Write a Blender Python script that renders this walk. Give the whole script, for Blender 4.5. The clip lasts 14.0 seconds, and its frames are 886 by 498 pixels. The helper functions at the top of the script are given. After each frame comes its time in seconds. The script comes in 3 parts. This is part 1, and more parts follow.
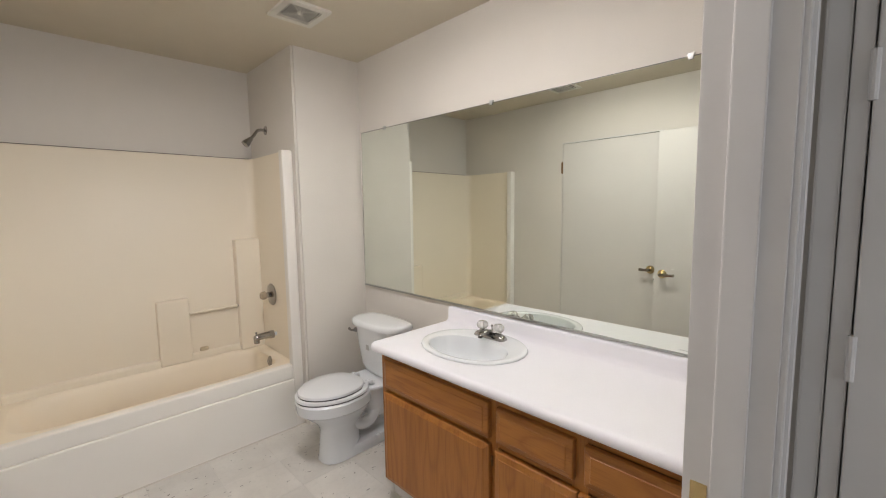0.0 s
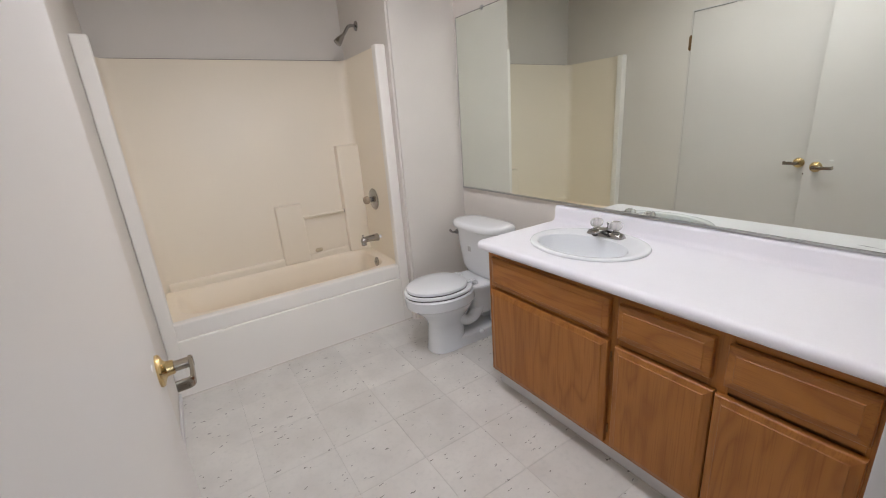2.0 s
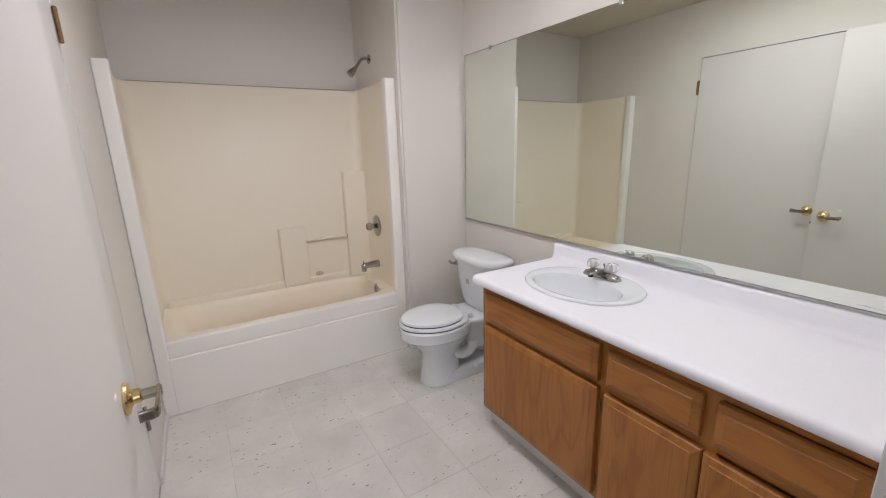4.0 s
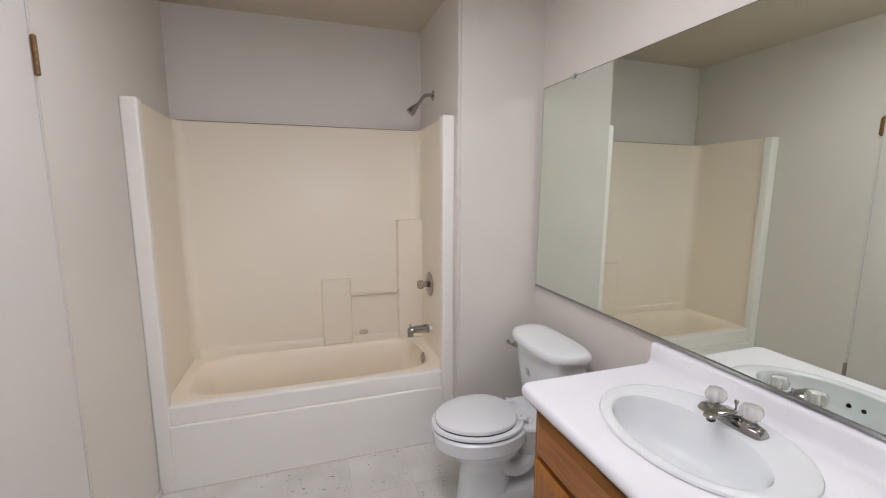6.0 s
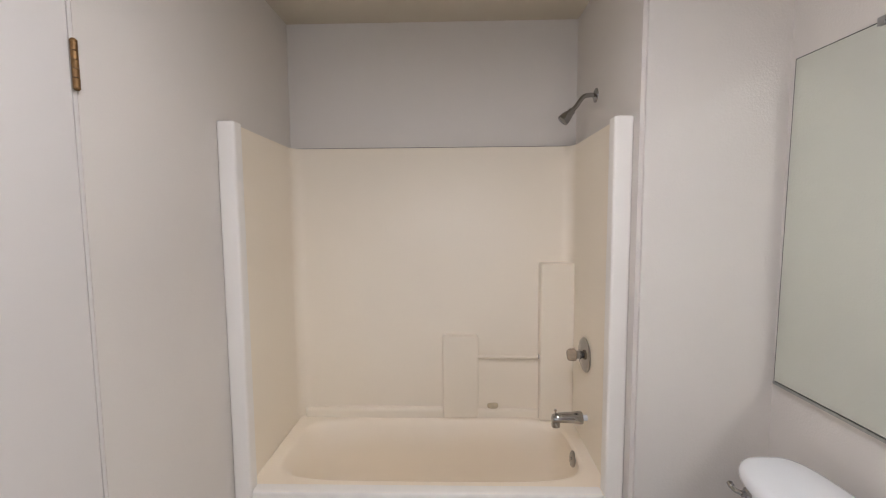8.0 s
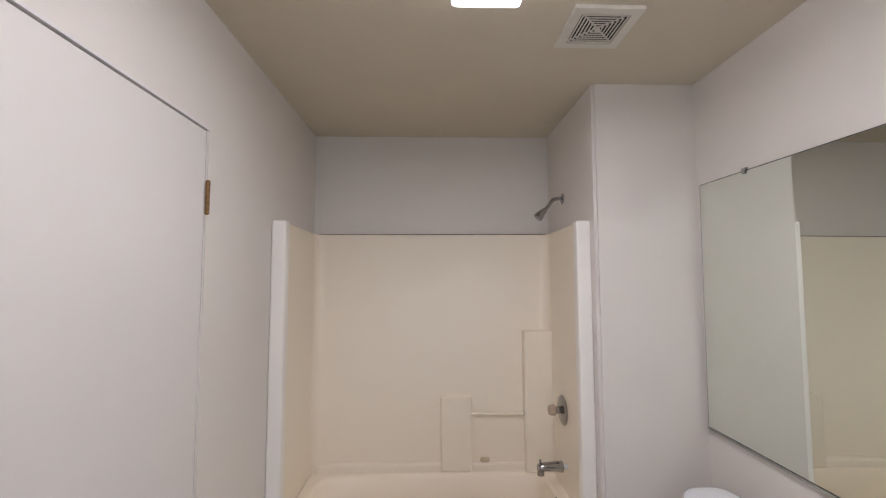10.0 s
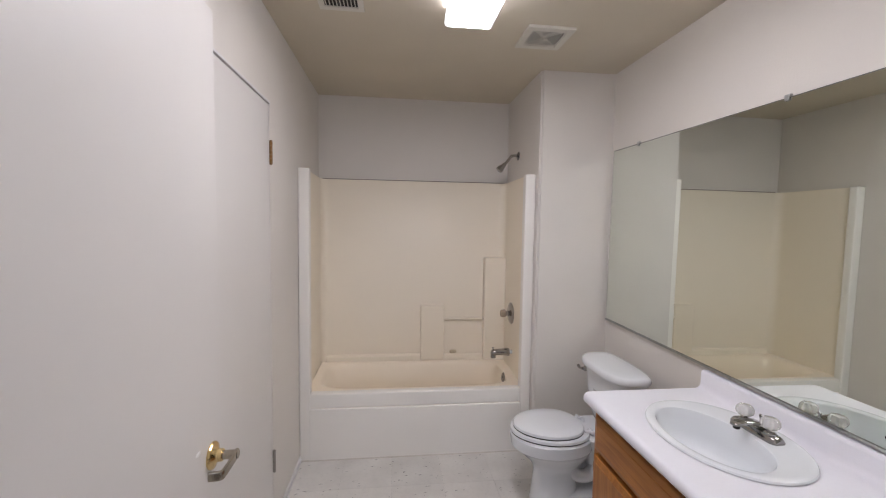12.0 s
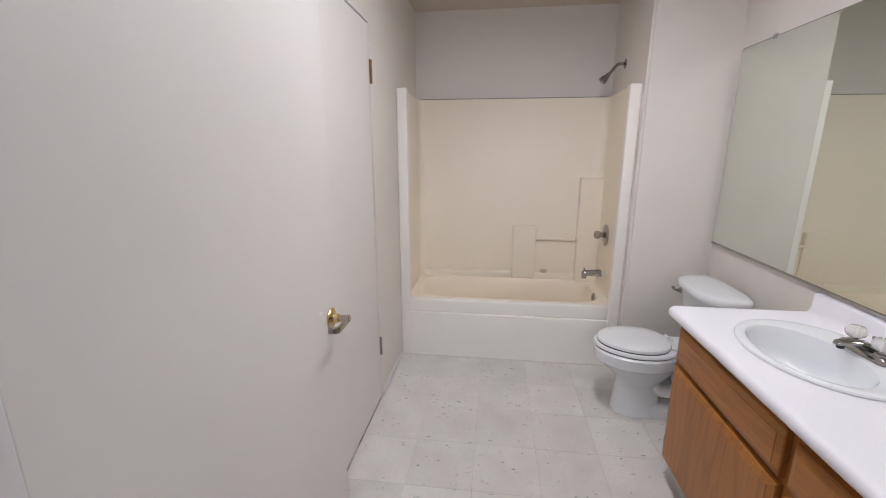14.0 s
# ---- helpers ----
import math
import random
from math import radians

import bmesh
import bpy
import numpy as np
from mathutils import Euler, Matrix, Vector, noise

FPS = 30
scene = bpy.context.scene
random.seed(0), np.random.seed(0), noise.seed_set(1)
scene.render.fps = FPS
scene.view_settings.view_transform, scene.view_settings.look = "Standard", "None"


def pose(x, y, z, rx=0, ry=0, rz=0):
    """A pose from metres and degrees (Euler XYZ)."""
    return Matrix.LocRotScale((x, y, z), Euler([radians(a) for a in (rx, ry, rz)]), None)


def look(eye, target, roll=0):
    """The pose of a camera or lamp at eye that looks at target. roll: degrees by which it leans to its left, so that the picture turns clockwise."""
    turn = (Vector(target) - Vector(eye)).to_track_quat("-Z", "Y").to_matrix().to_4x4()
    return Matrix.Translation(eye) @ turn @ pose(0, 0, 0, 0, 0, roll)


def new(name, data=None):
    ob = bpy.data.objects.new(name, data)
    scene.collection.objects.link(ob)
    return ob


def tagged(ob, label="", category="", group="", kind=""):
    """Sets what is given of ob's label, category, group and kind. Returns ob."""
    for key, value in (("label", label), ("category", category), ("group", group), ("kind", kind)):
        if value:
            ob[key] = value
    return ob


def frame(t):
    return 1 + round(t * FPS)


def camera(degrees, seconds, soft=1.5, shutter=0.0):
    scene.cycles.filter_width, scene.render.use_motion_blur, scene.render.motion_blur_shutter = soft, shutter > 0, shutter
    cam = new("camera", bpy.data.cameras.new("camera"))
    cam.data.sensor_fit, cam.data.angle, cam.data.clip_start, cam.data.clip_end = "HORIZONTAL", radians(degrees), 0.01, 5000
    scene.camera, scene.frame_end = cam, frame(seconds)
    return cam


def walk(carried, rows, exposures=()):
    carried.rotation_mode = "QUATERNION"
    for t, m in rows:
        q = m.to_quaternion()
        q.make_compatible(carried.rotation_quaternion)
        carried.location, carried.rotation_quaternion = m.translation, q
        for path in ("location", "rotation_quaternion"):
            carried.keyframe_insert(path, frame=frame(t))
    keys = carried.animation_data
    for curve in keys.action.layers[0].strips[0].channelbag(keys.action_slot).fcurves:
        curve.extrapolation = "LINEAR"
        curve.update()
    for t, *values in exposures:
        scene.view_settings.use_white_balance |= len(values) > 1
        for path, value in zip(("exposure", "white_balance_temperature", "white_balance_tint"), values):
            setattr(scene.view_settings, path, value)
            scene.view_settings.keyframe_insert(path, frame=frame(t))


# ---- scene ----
cam = camera(94.3, 14.0, soft=1.15)
# white balance drifts as the camera settles: seconds, stops, kelvin, tint
TINT = [(0, 0.05, 7000, 10), (0.5, 0, 6750, 10), (1.0, 0, 6550, 11), (2.0, 0, 6500, 12), (5.0, 0, 6460, 13), (8.0, 0, 6500, 14), (9.5, -0.1, 6480, 15), (11.2, -0.24, 6480, 16), (12.5, -0.18, 6420, 15), (14.0, -0.03, 6400, 14)]
PATH = [
    (0, (0.287, -2.645, 1.483), (1.684, -1.227, 1.283), -0.9),
    (0.5, (0.314, -2.579, 1.47), (1.505, -0.996, 1.198), -1.9),
    (1, (0.289, -2.546, 1.444), (1.373, -0.911, 1.057), -2.9),
    (1.5, (0.269, -2.535, 1.408), (1.301, -0.898, 0.903), -3.8),
    (2, (0.247, -2.52, 1.395), (1.262, -0.903, 0.801), -4.3),
    (2.2, (0.252, -2.52, 1.389), (1.255, -0.904, 0.771), -4.7),
    (4.5, (0.377, -2.55, 1.452), (1.354, -0.855, 1.038), -0.8),
    (5, (0.544, -2.487, 1.475), (1.449, -0.74, 1.112), -0.8),
    (5.5, (0.727, -2.411, 1.466), (1.482, -0.585, 1.157), -0.2),
    (6, (0.754, -2.152, 1.481), (1.363, -0.269, 1.192), 0.1),
    (6.5, (0.729, -1.888, 1.507), (1.165, 0.041, 1.207), 0.2),
    (7, (0.798, -1.726, 1.498), (1.031, 0.239, 1.204), 0.2),
    (7.5, (0.86, -1.556, 1.513), (0.915, 0.424, 1.239), -0.2),
    (8, (0.866, -1.516, 1.519), (0.817, 0.477, 1.357), -0.4),
    (8.5, (0.893, -1.565, 1.594), (0.78, 0.431, 1.65), 0.3),
    (8.7, (0.902, -1.582, 1.603), (0.781, 0.41, 1.744), 0.3),
    (10.8, (0.679, -2.256, 1.591), (0.848, -0.267, 1.722), 0.0),
    (11, (0.682, -2.328, 1.586), (0.861, -0.338, 1.69), 0.2),
    (11.5, (0.632, -2.497, 1.583), (0.849, -0.509, 1.584), 0.5),
    (12, (0.597, -2.636, 1.547), (0.83, -0.654, 1.419), 0.9),
    (12.5, (0.617, -2.685, 1.51), (0.814, -0.711, 1.261), 1.1),
    (13, (0.641, -2.72, 1.494), (0.771, -0.757, 1.134), 0.9),
    (13.5, (0.657, -2.741, 1.474), (0.64, -0.788, 1.041), 0.5),
    (14, (0.658, -2.757, 1.469), (0.412, -0.827, 1.009), -0.0),
]
walk(cam, [(t, look(eye, target, roll)) for t, eye, target, roll in PATH], exposures=TINT)

# ---------------------------------------------------------------- world and light
world = bpy.data.worlds.new("sky")
scene.world = world
world.use_nodes = True
wn = world.node_tree.nodes
sky = wn.new("ShaderNodeTexSky")
sky.sky_type = "NISHITA"
sky.sun_disc = False
sky.sun_elevation = radians(40)
sky.sun_rotation = radians(200)
wn["Background"].inputs["Strength"].default_value = 0.08
world.node_tree.links.new(sky.outputs[0], wn["Background"].inputs["Color"])

scene.cycles.caustics_reflective, scene.cycles.blur_glossy = True, 0.0   # the mirror throws lamp light on the walls
LAMP = 26.0            # glow of the ceiling fixture's lens
HALL_DAYLIGHT = 14.0    # watts of the added area lamp that stands in for daylight behind

# unseen source: window and lamp assumed for the bluish light near the entry door
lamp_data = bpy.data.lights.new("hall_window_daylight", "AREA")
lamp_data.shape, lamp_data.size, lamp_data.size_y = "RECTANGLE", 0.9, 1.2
lamp_data.energy, lamp_data.color = HALL_DAYLIGHT, (0.72, 0.83, 1.0)
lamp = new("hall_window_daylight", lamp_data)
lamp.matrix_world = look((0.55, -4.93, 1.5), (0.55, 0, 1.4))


# ---------------------------------------------------------------- materials
def material(name, colour, rough=0.5, metal=0.0, spec=0.5, grain=0.0, grain_scale=60.0, stain=0.0, stain_scale=3.0,
             stain_colour=None, bump=0.0, bump_scale=200.0, wear_rough=0.0, coat=0.0):
    """Principled paint with fine grain, broad stains and a fine relief, all in metres."""
    m = bpy.data.materials.new(name)
    m.use_nodes = True
    nt = m.node_tree
    n, l = nt.nodes, nt.links
    b = n["Principled BSDF"]
    b.inputs["Roughness"].default_value = rough
    b.inputs["Metallic"].default_value = metal
    b.inputs["Specular IOR Level"].default_value = spec
    b.inputs["Coat Weight"].default_value = coat
    b.inputs["Base Color"].default_value = (*colour, 1)
    tc = n.new("ShaderNodeTexCoord")

    def noise_tex(scale, detail=4):
        t = n.new("ShaderNodeTexNoise")
        t.inputs["Scale"].default_value = scale
        t.inputs["Detail"].default_value = detail
        l.new(tc.outputs["Object"], t.inputs["Vector"])
        return t

    def mix(fac, a, c):
        x = n.new("ShaderNodeMix")
        x.data_type = "RGBA"
        l.new(fac, x.inputs["Factor"])
        if isinstance(a, tuple):
            x.inputs["A"].default_value = (*a, 1)
        else:
            l.new(a, x.inputs["A"])
        x.inputs["B"].default_value = (*c, 1)
        return x.outputs["Result"]

    def ramp(src, lo, hi, top=1.0):
        r = n.new("ShaderNodeMapRange")
        r.inputs["From Min"].default_value, r.inputs["From Max"].default_value = lo, hi
        r.inputs["To Max"].default_value = top
        l.new(src, r.inputs["Value"])
        return r.outputs["Result"]

    out = colour
    if stain:
        t = noise_tex(stain_scale, 6)
        out = mix(ramp(t.outputs["Fac"], 0.42, 0.72, stain), out, stain_colour or tuple(c * 0.6 for c in colour))
    if grain:
        t = noise_tex(grain_scale, 3)
        out = mix(ramp(t.outputs["Fac"], 0.35, 0.75, grain), out, tuple(c * 0.55 for c in colour))
    if not isinstance(out, tuple):
        l.new(out, b.inputs["Base Color"])
    if wear_rough:
        t = noise_tex(7.0, 5)
        r = n.new("ShaderNodeMapRange")
        r.inputs["To Min"].default_value, r.inputs["To Max"].default_value = max(0.02, rough - wear_rough), rough + wear_rough
        l.new(t.outputs["Fac"], r.inputs["Value"])
        l.new(r.outputs["Result"], b.inputs["Roughness"])
    if bump:
        t = noise_tex(bump_scale, 3)
        u = n.new("ShaderNodeBump")
        u.inputs["Strength"].default_value = bump
        u.inputs["Distance"].default_value = 0.002
        l.new(t.outputs["Fac"], u.inputs["Height"])
        l.new(u.outputs["Normal"], b.inputs["Normal"])
    return m


def oak(name, along):
    """Honey oak with open grain running along one axis."""
    m = material(name, (0.40, 0.19, 0.065), 0.36, spec=0.4)
    nt = m.node_tree
    n, l = nt.nodes, nt.links
    b = n["Principled BSDF"]
    tc = n.new("ShaderNodeTexCoord")
    info = n.new("ShaderNodeObjectInfo")
    shift = n.new("ShaderNodeVectorMath")
    shift.operation = "MULTIPLY_ADD"
    shift.inputs[1].default_value = (1, 1, 1)
    cc = n.new("ShaderNodeCombineXYZ")
    sc = n.new("ShaderNodeMath")
    sc.operation = "MULTIPLY"
    sc.inputs[1].default_value = 9.0
    l.new(info.outputs["Random"], sc.inputs[0])
    for i in range(3):
        l.new(sc.outputs[0], cc.inputs[i])
    l.new(tc.outputs["Object"], shift.inputs[0])
    l.new(cc.outputs[0], shift.inputs[2])

    def mapped(across, length):
        mp = n.new("ShaderNodeMapping")
        mp.inputs["Scale"].default_value = tuple(length if a == along else across for a in "xyz")
        l.new(shift.outputs[0], mp.inputs["Vector"])
        return mp.outputs[0]

    def tex(vec, scale, detail, distortion=0.0):
        t = n.new("ShaderNodeTexNoise")
        t.inputs["Scale"].default_value, t.inputs["Detail"].default_value = scale, detail
        t.inputs["Distortion"].default_value = distortion
        l.new(vec, t.inputs["Vector"])
        return t.outputs["Fac"]

    def ramp(src, stops):
        r = n.new("ShaderNodeValToRGB")
        e = r.color_ramp.elements
        e[0].position, e[0].color = stops[0][0], (*stops[0][1], 1)
        e[1].position, e[1].color = stops[-1][0], (*stops[-1][1], 1)
        for p, c in stops[1:-1]:
            x = e.new(p)
            x.color = (*c, 1)
        l.new(src, r.inputs[0])
        return r.outputs[0]

    # broad cathedral figure: bands of a stretched, warped field
    field = tex(mapped(7.5, 1.1), 1.0, 2.5, 0.7)
    saw = n.new("ShaderNodeMath")
    saw.operation = "MULTIPLY"
    saw.inputs[1].default_value = 11.0
    l.new(field, saw.inputs[0])
    fr = n.new("ShaderNodeMath")
    fr.operation = "PINGPONG"
    fr.inputs[1].default_value = 1.0
    l.new(saw.outputs[0], fr.inputs[0])
    base = ramp(fr.outputs[0], [(0.0, (0.305, 0.111, 0.021)), (0.35, (0.36, 0.138, 0.027)), (1.0, (0.40, 0.158, 0.032))])
    pores = tex(mapped(210, 5), 1.0, 3)
    dark = ramp(pores, [(0.34, (0.66, 0.58, 0.52)), (0.48, (1, 1, 1))])
    mul = n.new("ShaderNodeMix")
    mul.data_type, mul.blend_type = "RGBA", "MULTIPLY"
    mul.inputs["Factor"].default_value = 0.5
    l.new(base, mul.inputs["A"])
    l.new(dark, mul.inputs["B"])
    l.new(mul.outputs["Result"], b.inputs["Base Color"])
    bp = n.new("ShaderNodeBump")
    bp.inputs["Strength"].default_value, bp.inputs["Distance"].default_value = 0.25, 0.001
    l.new(pores, bp.inputs["Height"])
    l.new(bp.outputs["Normal"], b.inputs["Normal"])
    return m


def vinyl(name):
    """Off-white vinyl tile with broad marbling, scuffs and small grey chips."""
    m = material(name, (0.6, 0.59, 0.55), 0.5, spec=0.35)
    nt = m.node_tree
    n, l = nt.nodes, nt.links
    b = n["Principled BSDF"]
    tc = n.new("ShaderNodeTexCoord")
    info = n.new("ShaderNodeObjectInfo")
    geo = n.new("ShaderNodeNewGeometry")

    def tex(scale, detail, vec):
        t = n.new("ShaderNodeTexNoise")
        t.inputs["Scale"].default_value, t.inputs["Detail"].default_value = scale, detail
        l.new(vec, t.inputs["Vector"])
        return t.outputs["Fac"]

    def rng(src, lo, hi, a=0.0, c=1.0):
        r = n.new("ShaderNodeMapRange")
        for k, v in (("From Min", lo), ("From Max", hi), ("To Min", a), ("To Max", c)):
            r.inputs[k].default_value = v
        l.new(src, r.inputs["Value"])
        return r.outputs["Result"]

    def mix(fac, a, c):
        x = n.new("ShaderNodeMix")
        x.data_type = "RGBA"
        l.new(fac, x.inputs["Factor"])
        for key, v in (("A", a), ("B", c)):
            if isinstance(v, tuple):
                x.inputs[key].default_value = (*v, 1)
            else:
                l.new(v, x.inputs[key])
        return x.outputs["Result"]

    pos = geo.outputs["Position"]
    col = mix(rng(tex(5, 6, pos), 0.35, 0.7), (0.71, 0.685, 0.645), (0.625, 0.597, 0.558))
    col = mix(rng(tex(45, 4, pos), 0.5, 0.8, 0, 0.35), col, (0.52, 0.51, 0.48))
    # chips: stretched voronoi cells, only where a sparse mask allows
    mp = n.new("ShaderNodeMapping")
    mp.inputs["Scale"].default_value = (30, 70, 30)
    mp.inputs["Rotation"].default_value = (0, 0, 0.7)
    l.new(pos, mp.inputs["Vector"])
    warp = n.new("ShaderNodeTexNoise")
    warp.inputs["Scale"].default_value = 40
    l.new(pos, warp.inputs["Vector"])
    add = n.new("ShaderNodeVectorMath")
    add.operation = "MULTIPLY_ADD"
    add.inputs[1].default_value = (1.9, 1.9, 0)
    l.new(warp.outputs["Color"], add.inputs[0])
    l.new(mp.outputs[0], add.inputs[2])
    v = n.new("ShaderNodeTexVoronoi")
    v.voronoi_dimensions = "2D"
    v.inputs["Scale"].default_value = 1.0
    l.new(add.outputs[0], v.inputs["Vector"])
    near = rng(v.outputs["Distance"], 0.12, 0.21, 1, 0)
    sep = n.new("ShaderNodeSeparateColor")
    l.new(v.outputs["Color"], sep.inputs[0])
    some = rng(sep.outputs[0], 0.93, 0.945)
    both = n.new("ShaderNodeMath")
    both.operation = "MULTIPLY"
    l.new(near, both.inputs[0])
    l.new(some, both.inputs[1])
    col = mix(both.outputs[0], col, (0.22, 0.205, 0.19))
    hsv = n.new("ShaderNodeHueSaturation")
    l.new(rng(info.outputs["Random"], 0, 1, 0.93, 1.05), hsv.inputs["Value"])
    l.new(col, hsv.inputs["Color"])
    l.new(hsv.outputs[0], b.inputs["Base Color"])
    l.new(rng(tex(11, 5, pos), 0.3, 0.7, 0.36, 0.62), b.inputs["Roughness"])
    bp = n.new("ShaderNodeBump")
    bp.inputs["Strength"].default_value, bp.inputs["Distance"].default_value = 0.15, 0.001
    l.new(tex(120, 2, pos), bp.inputs["Height"])
    l.new(bp.outputs["Normal"], b.inputs["Normal"])
    return m


PAINT = material("wall_paint", (0.725, 0.683, 0.632), 0.55, spec=0.3, stain=0.10, stain_scale=1.6, bump=0.35, bump_scale=140)
CEILING = material("ceiling_paint", (0.62, 0.555, 0.445), 0.7, spec=0.2, stain=0.12, stain_scale=2.0, bump=0.4, bump_scale=110)
DOORPAINT = material("door_paint", (0.71, 0.68, 0.648), 0.38, spec=0.4, stain=0.07, stain_scale=2.2, bump=0.10, bump_scale=35)
TRIM = material("trim_paint", (0.70, 0.68, 0.67), 0.35, spec=0.45, stain=0.12, stain_scale=9, bump=0.12, bump_scale=50)
ALMOND = material("almond_fibreglass", (0.895, 0.81, 0.675), 0.42, spec=0.4, stain=0.04, stain_scale=1.3, bump=0.03, bump_scale=9, wear_rough=0.05)
# ALMOND again, brighter and peachier in place of light bounced inside the basin
ALMOND_BOUNCE = material("almond_fibreglass_bounce", (0.92, 0.815, 0.665), 0.34, spec=0.4, stain=0.04, stain_scale=1.7, bump=0.03, bump_scale=9)
# same fibreglass as ALMOND, paled to carry the whiter light on the tub's front
ALMOND_LIT = material("almond_fibreglass_lit", (0.88, 0.845, 0.79), 0.33, spec=0.4, stain=0.06, stain_scale=2.0, bump=0.03, bump_scale=9, wear_rough=0.05)
PORCELAIN = material("porcelain", (0.775, 0.795, 0.815), 0.12, spec=0.55, stain=0.04, stain_scale=4)
SEATPLASTIC = material("seat_plastic", (0.775, 0.79, 0.81), 0.16, spec=0.5, stain=0.05, stain_scale=5)
LAMINATE = material("white_laminate", (0.84, 0.83, 0.875), 0.36, spec=0.4, grain=0.05, grain_scale=220, stain=0.05, stain_scale=3)
CHROME = material("chrome", (0.40, 0.39, 0.38), 0.13, metal=1.0, grain=0.15, grain_scale=40, wear_rough=0.06)
BRASS = material("brass", (0.74, 0.56, 0.28), 0.25, metal=1.0, grain=0.3, grain_scale=40)
NICKEL = material("worn_nickel", (0.42, 0.37, 0.30), 0.26, metal=1.0, grain=0.3, grain_scale=60)
OLDBRASS = material("tarnished_brass", (0.25, 0.14, 0.055), 0.45, metal=0.7, grain=0.6, grain_scale=90, stain=0.5, stain_scale=60)
STEEL = material("hinge_steel", (0.33, 0.30, 0.27), 0.4, metal=0.9, grain=0.5, grain_scale=90)
# near-black that paints in the shade of gaps, holes and ducts
DARK = material("shade_black", (0.02, 0.018, 0.016), 0.8)
EDGE = material("mirror_edge", (0.10, 0.10, 0.095), 0.4, metal=0.6)
CHANNEL = material("aluminium_channel", (0.5, 0.5, 0.49), 0.35, metal=1.0, grain=0.3, grain_scale=80)
VENTPAINT = material("vent_enamel", (0.66, 0.63, 0.56), 0.45, stain=0.12, stain_scale=20)
FILLER = material("wall_filler", (0.86, 0.85, 0.83), 0.6, grain=0.1)
SOAP = material("soap", (0.62, 0.52, 0.36), 0.5, stain=0.3, stain_scale=60)
GLUE = material("grout_line", (0.50, 0.475, 0.44), 0.85, stain=1.0, stain_scale=7, stain_colour=(0.05, 0.045, 0.04))
CAULK = material("caulk", (0.66, 0.62, 0.55), 0.6, stain=0.3, stain_scale=14)
OLDCAULK = material("old_caulk", (0.22, 0.19, 0.155), 0.7, stain=0.4, stain_scale=14)
FIXTURE = material("fixture_enamel", (0.78, 0.77, 0.75), 0.4)
CARPET = material("hall_carpet", (0.22, 0.19, 0.16), 0.95, grain=0.5, grain_scale=300, bump=0.6, bump_scale=400)
CABINSIDE = material("oak_side", (0.22, 0.09, 0.025), 0.45, grain=0.3, grain_scale=90)
AMBER = material("amber_acrylic", (0.42, 0.33, 0.24), 0.15, stain=0.4, stain_scale=50)
GREYMARK = material("grey_print", (0.42, 0.42, 0.42), 0.5)
OAK_V = oak("oak_vertical", "z")
OAK_H = oak("oak_horizontal", "y")
VINYL = vinyl("vinyl_tile")

MIRROR = material("mirror_silver", (0.80, 0.84, 0.78), 0.0, metal=1.0)
ACRYLIC = bpy.data.materials.new("clear_acrylic")
ACRYLIC.use_nodes = True
_b = ACRYLIC.node_tree.nodes["Principled BSDF"]
_b.inputs["Transmission Weight"].default_value = 0.7
_b.inputs["IOR"].default_value = 1.49
_b.inputs["Roughness"].default_value = 0.22
_b.inputs["Base Color"].default_value = (0.93, 0.92, 0.9, 1)
LENS = bpy.data.materials.new("lit_lens")
LENS.use_nodes = True
_b = LENS.node_tree.nodes["Principled BSDF"]
_b.inputs["Base Color"].default_value = (0.8, 0.8, 0.8, 1)
_b.inputs["Emission Color"].default_value = (0.945, 0.955, 1.025, 1)
_b.inputs["Emission Strength"].default_value = LAMP
LENS_SIDE = LENS.copy()
LENS_SIDE.name = "lit_lens_side"
LENS_SIDE.node_tree.nodes["Principled BSDF"].inputs["Emission Strength"].default_value = LAMP * 0.38
LENS_END = LENS.copy()
LENS_END.name = "lit_lens_end"
LENS_END.node_tree.nodes["Principled BSDF"].inputs["Emission Strength"].default_value = LAMP * 0.10


# ---------------------------------------------------------------- mesh helpers
def part(name, bm, mat, parent=None, label="", smooth=False):
    """Links a bmesh, in world metres, as one mesh object under a thing or a part."""
    bmesh.ops.recalc_face_normals(bm, faces=bm.faces[:])
    me = bpy.data.meshes.new(name)
    bm.to_mesh(me)
    bm.free()
    me.materials.append(mat)
    if smooth:
        me.shade_smooth()
        me.set_sharp_from_angle(angle=radians(38))
    ob = new(name, me)
    if parent is not None:
        ob.parent = parent
        if parent.parent is None:
            ob.matrix_parent_inverse = parent.matrix_basis.inverted()
    return tagged(ob, label)


def thing(name, at, label, category, group="", kind=""):
    ob = new(name)
    ob.empty_display_size = 0.1
    ob.matrix_basis = Matrix.Translation(at)
    return tagged(ob, label, category, group, kind)


def box(x0, x1, y0, y1, z0, z1, bevel=0.0, seg=2, bm=None):
    own = bmesh.new()
    bmesh.ops.create_cube(own, size=1)
    for v in own.verts:
        v.co = ((x0 + x1) / 2 + v.co.x * (x1 - x0), (y0 + y1) / 2 + v.co.y * (y1 - y0), (z0 + z1) / 2 + v.co.z * (z1 - z0))
    if bevel:
        bmesh.ops.bevel(own, geom=own.edges[:], offset=bevel, segments=seg, affect="EDGES", profile=0.6)
    if bm is None:
        return own
    return join(bm, own)


def join(bm, other):
    me = bpy.data.meshes.new("tmp")
    other.to_mesh(me)
    other.free()
    bm.from_mesh(me)
    bpy.data.meshes.remove(me)
    return bm


